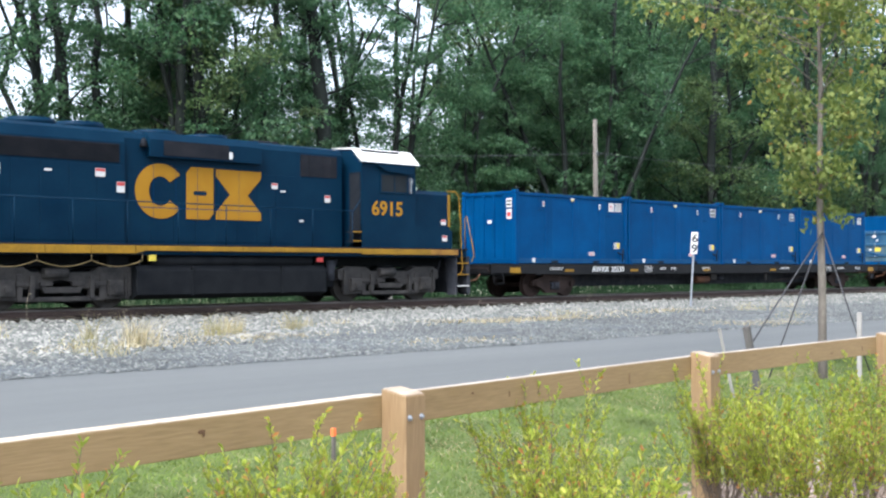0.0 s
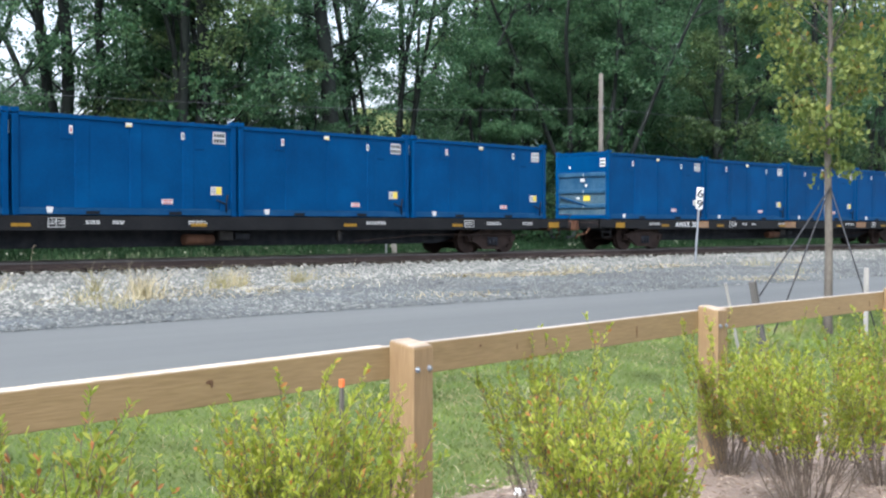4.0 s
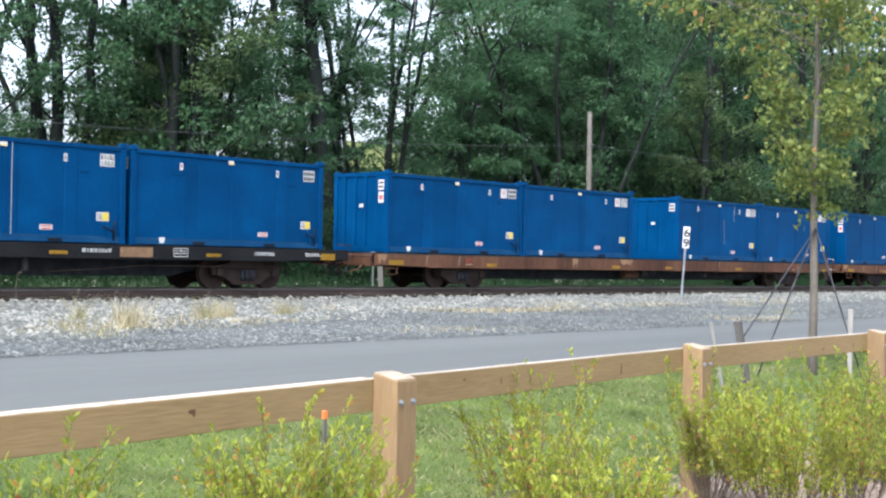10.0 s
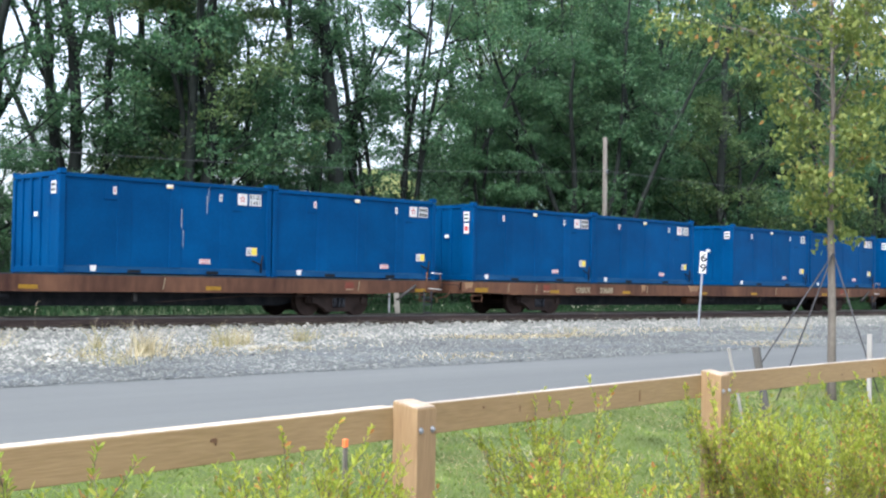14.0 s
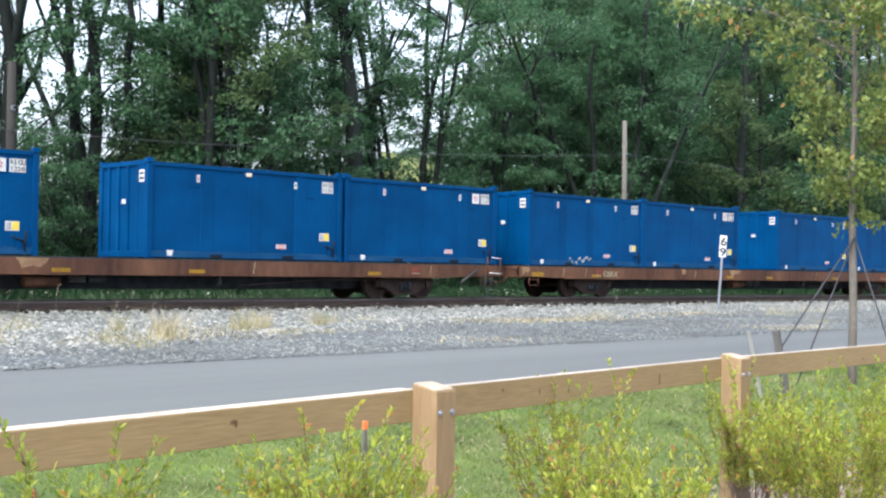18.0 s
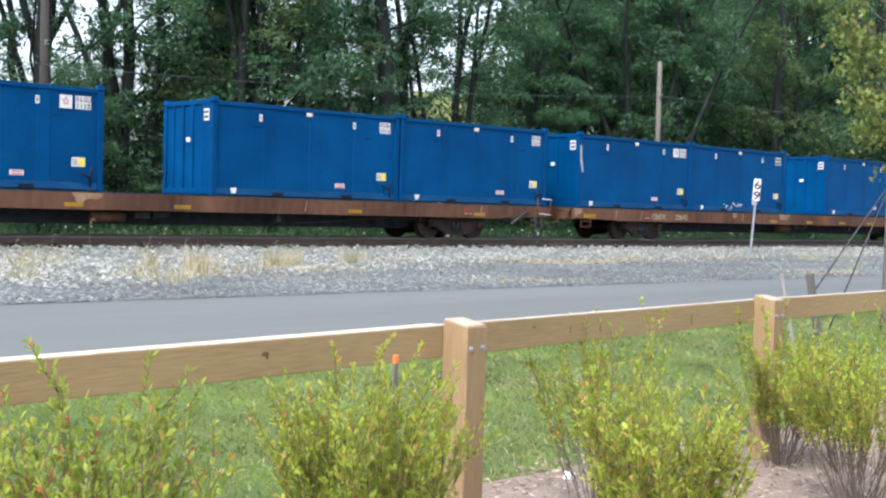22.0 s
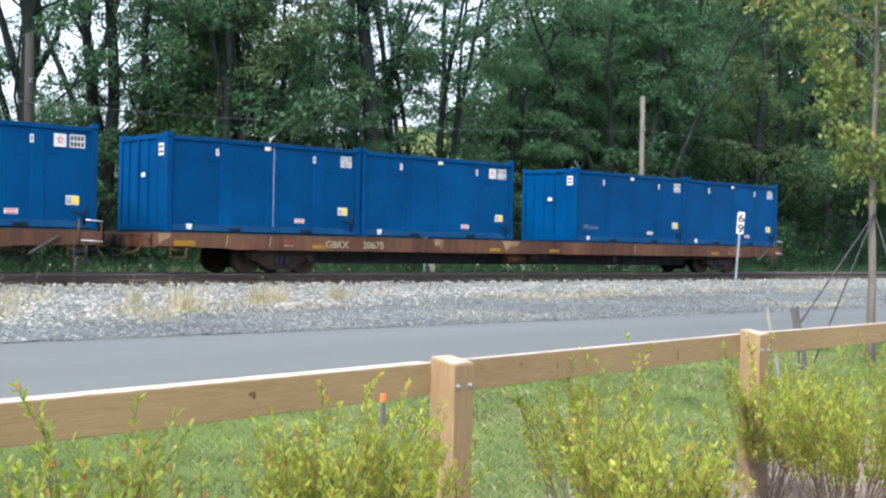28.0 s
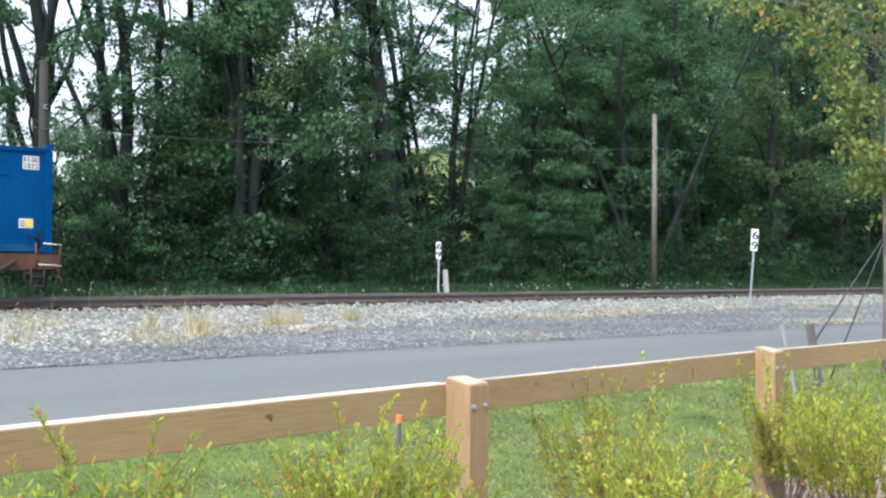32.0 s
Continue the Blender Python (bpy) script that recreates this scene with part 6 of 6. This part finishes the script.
def wood():
    thin = [wood_tree(s, h, r, 0.14, 3.0, 14, 40, 0.14, 0.62, 0.22, fork=k) for s, h, r, k in ((101, 17, 0.25, 1), (102, 15, 0.20, 0), (103, 18, 0.27, 2))]
    pole = [wood_tree(s, h, r, 0.34, 1.6, 10, 26, 0.14, 0.5) for s, h, r in ((105, 14, 0.075), (106, 13, 0.06))]
    full = [wood_tree(s, h, r, 0.12, 3.9, 20, 74, 0.168, 0.85, fork=k, tone=m) for s, h, r, k, m in ((111, 16, 0.22, 1, WOODLEAF), (112, 18, 0.26, 0, OLIVELEAF), (113, 15, 0.20, 1, WOODLEAF))]
    high = [wood_tree(s, 15, 0.2, 0.36, 3.9, 17, 78, 0.168, 0.85, tone=m) for s, m in ((114, WOODLEAF), (119, WOODLEAF))]
    low_ = [wood_tree(s, h, 0.14, 0.10, 3.1, 17, 76, 0.165, 0.8, label="shorter rounded leafy woodland tree") for s, h in ((117, 9.5), (118, 10.5))]
    deep = [wood_tree(s, h, r, 0.06, 5.0, 18, 38, 0.32, 1.6) for s, h, r in ((115, 18, 0.26), (116, 20, 0.28))]
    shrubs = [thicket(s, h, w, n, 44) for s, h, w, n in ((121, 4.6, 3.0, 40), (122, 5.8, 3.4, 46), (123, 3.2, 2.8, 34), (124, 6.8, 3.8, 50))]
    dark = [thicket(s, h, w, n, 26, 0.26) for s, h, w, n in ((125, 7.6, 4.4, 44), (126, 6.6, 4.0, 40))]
    tall = wood_tree(107, 17, 0.17, 0.62, 3.0, 12, 60, 0.16, 0.75)
    fresh = set(thin + pole + full + high + low_ + deep + shrubs + dark + [tall])
    rnd = random.Random(77)

    def put(t, x, y, k=1.0):
        m = pose(x, y, lie(y), rnd.uniform(-4.5, 4.5), rnd.uniform(-4.5, 4.5), rnd.uniform(0, 360)) @ Matrix.Scale(k, 4)
        if t in fresh or t.location.z < -100:
            fresh.discard(t)
            t.matrix_basis = m
        else:
            copy_thing(t, m)

    # slender trunks with sky between them at one end of the wood's edge
    for i, (x, y) in enumerate(((19.4, 38.0), (20.9, 38.4), (16.1, 37.6), (13.0, 37.5), (9.6, 39.0), (6.0, 38.0), (13.8, 44.5), (37.9, 44.8), (24.0, 48.0), (28.0, 46.5), (31.5, 52.0), (34.2, 43.4))):
        put(thin[i % 3], x, y)
    put(wood_tree(104, 18, 0.40, 0.16, 2.0, 14, 40, 0.15, 0.6, 0.10, label="stout ivy-clad woodland tree"), 31.9, 38.4)
    for i, (x, y) in enumerate(((18.6, 38.3), (17.2, 37.8), (22.2, 38.9), (24.4, 39.0), (14.6, 38.6), (11.2, 38.0), (29.6, 47.0))):
        put(pole[i % 2], x, y)
    for x, y, k in ((29.4, 39.6, 1.0), (40.6, 44.0, 1.05)):
        put(tall, x, y, k)
    # the closed leafy edge
    for i, (x, y, k) in enumerate(((22.8, 36.4, 1.0), (24.0, 36.6, 1.0), (25.0, 38.0, 0.85), (24.6, 41.5, 1.0), (57.0, 36.6, 1.1), (61.0, 38.4, 1.15), (66.0, 37.4, 1.15), (71.0, 39.0, 1.2), (77.0, 37.5, 1.0), (83.0, 40.0, 1.35), (90.0, 39.0, 1.4), (56.0, 44.0, 1.05), (64.0, 45.0, 1.2), (26.4, 41.5, 0.9), (29.4, 45.0, 0.7), (50.5, 43.0, 1.1), (53.0, 50.0, 1.05), (49.4, 47.4, 0.95), (47.5, 42.0, 1.15), (57.5, 47.0, 1.2), (44.4, 42.6, 0.8), (60.0, 42.5, 1.2), (69.0, 44.0, 1.2), (53.5, 41.2, 1.15), (76.0, 44.0, 1.2))):
        put(full[i % 3], x, y, k)
    for i, (x, y, k) in enumerate(((46.4, 37.6, 0.9), (49.8, 36.8, 1.0), (53.2, 38.4, 1.1), (43.0, 38.4, 0.75))):
        put(high[i % 2], x, y, k)
    for i, (x, y, k) in enumerate(((45.0, 41.0, 1.1), (39.6, 38.0, 0.82), (48.6, 40.0, 1.15), (23.0, 38.6, 0.8), (28.6, 36.8, 0.55), (36.9, 37.0, 0.5), (31.4, 40.6, 0.72), (34.6, 42.2, 0.85), (33.4, 42.0, 0.95), (41.0, 36.4, 0.6), (17.8, 36.2, 0.45), (39.9, 38.4, 1.0), (33.2, 39.4, 0.42), (22.0, 40.5, 0.7), (26.6, 40.0, 0.85), (31.5, 49.0, 1.0), (35.0, 50.5, 0.95), (37.6, 52.0, 0.85), (44.3, 49.5, 1.0), (49.6, 51.5, 0.78))):
        put(low_[i % 2], x, y, k)
    many_stemmed_tree(36.6, 40.2, 14.0, 7, 131, 48)
    many_stemmed_tree(46.0, 36.4, 16.0, 3, 133)
    # the deeper wood, closed towards the far end
    for k in range(12):
        put(deep[k % 2], 60 + 6.4 * k + rnd.uniform(-1, 1), 53 + rnd.uniform(-2, 2), 1.12)
        put(deep[k % 2], 66 + 6.0 * k + rnd.uniform(-1, 1), 61 + rnd.uniform(-2, 2), 1.15)
    for x, y, k in ((20.2, 45.5, 0.9), (28.4, 39.4, 0.8), (36.8, 50.5, 1.0), (48.5, 50.5, 1.05), (33.5, 56.0, 0.95), (22.5, 54.0, 1.1), (51.0, 60.0, 1.15)):
        put(thin[round(x) % 3], x, y, k)
    for k in range(15):
        x, y = 12 + 3.6 * k + rnd.uniform(-0.6, 0.6), rnd.uniform(54.0, 60.0)
        if not 0.84 < x / y < 0.96:
            put(dark[k % 2], x, y, 1.05)
    # undergrowth: low and broken in front, taller and darker farther in, with a window to the meadow
    x, i = 4.0, 0
    while x < 100:
        y = rnd.uniform(34.6, 37.4)
        if not 0.88 < x / y < 0.945:
            put(shrubs[(0, 2, 1, 2, 0)[i % 5]], x, y, rnd.uniform(0.75, 1.05))
        x += rnd.uniform(1.2, 3.0) * (1 if x < 60 else 1.6)
        i += 1
    for k in range(32):
        x, y = -1 + 3.1 * k + rnd.uniform(-0.8, 0.8), rnd.uniform(38.8, 42.0)
        if not 0.865 < x / y < 0.95:
            put((shrubs[1], dark[1], shrubs[3], dark[0])[k % 4], x, y, 0.62 if 0.74 < x / y < 0.84 else 1.0)
    for k in range(30):
        x, y = 4 + 3.4 * k + rnd.uniform(-0.8, 0.8), rnd.uniform(46.0, 50.0)
        if not 0.865 < x / y < 0.95:
            put(dark[k % 2], x, y, 0.8 if x / y < 0.9 else 1.0)


wood()


def verge():
    r = np.random.default_rng(15)
    n = 16000
    x = 2 + 70 * r.random(n) ** 1.3
    y = 31.2 + 3.4 * r.random(n) ** 0.8
    z = np.array([lie(v) for v in y])
    # The weeds use the same shade-darkened green.
    tagged(blades("verge_grass", np.stack([x, y, z], 1), 0.34, 0.03, SHADELEAF, seed=16, lean=0.5), "rank green weeds beyond the rails", "weeds", kind="stuff")


verge()


def blossom():
    """Small pale flower heads among the weeds beyond the rails."""
    g = np.random.default_rng(19)
    at = [np.stack([x + g.normal(size=n) * s, 31.6 + g.normal(size=n) * 0.5, lie(31.6) + 0.25 + 0.22 * g.random(n)], 1) for x, s, n in ((32.4, 0.5, 16), (33.6, 0.7, 26), (39.4, 0.8, 22), (42.0, 0.6, 18), (45.0, 0.8, 14), (24.0, 3.0, 20), (15.0, 2.5, 18))]
    tagged(leaves("weed_blossom", np.concatenate(at), 0.075, BLOSSOM, seed=20, narrow=0.9, lay=0.5), "pale flower heads on weeds beyond the rails", "weeds", kind="stuff")
    at = [np.stack([x + g.normal(size=n) * s, y + g.normal(size=n) * 0.45, np.full(n, lie(y) + 0.03)], 1) for x, y, s, n in ((23.4, 19.8, 1.5, 420), (21.0, 20.4, 0.8, 160), (10.6, 18.0, 1.2, 220), (13.5, 18.6, 1.0, 200), (25.5, 15.0, 0.9, 160), (15.6, 15.2, 0.7, 90), (30.0, 21.0, 1.6, 220))]
    at = np.concatenate(at)
    tagged(blades("tan_straw", at, 0.10, 0.02, DRYGRASS, seed=23, lean=1.6), "flattened tan straw lying on the gravel", "weeds", kind="stuff")


blossom()

# ---------------------------------------------------------------- what moves


def motions():
    """The train runs to the left, wheels turning."""
    beats = [0.5 * k for k in range(65)]
    walk(LOCO, [(t, pose(-run(t), TRACK, HEAD)) for t in beats])
    for c, u in CONTAINERS:
        walk(c, [(t, pose(u - run(t), SIDE, FLOOR if u < 83 else LOWER)) for t in beats])
    for c, u, _ in FLATCARS:
        walk(c, [(t, pose(u - run(t), TRACK, HEAD)) for t in beats])
    ticks = [0.1 * k for k in range(321)]
    for sets, r in [(LOCO_WHEELS, 0.508)] + [(w, 0.42) for _, _, w in FLATCARS]:
        for w in sets:
            x = w.location.x
            walk(w, [(t, pose(x, 0, r, 0, -math.degrees(run(t) / r) % 360 - 360, 0)) for t in ticks])


motions()
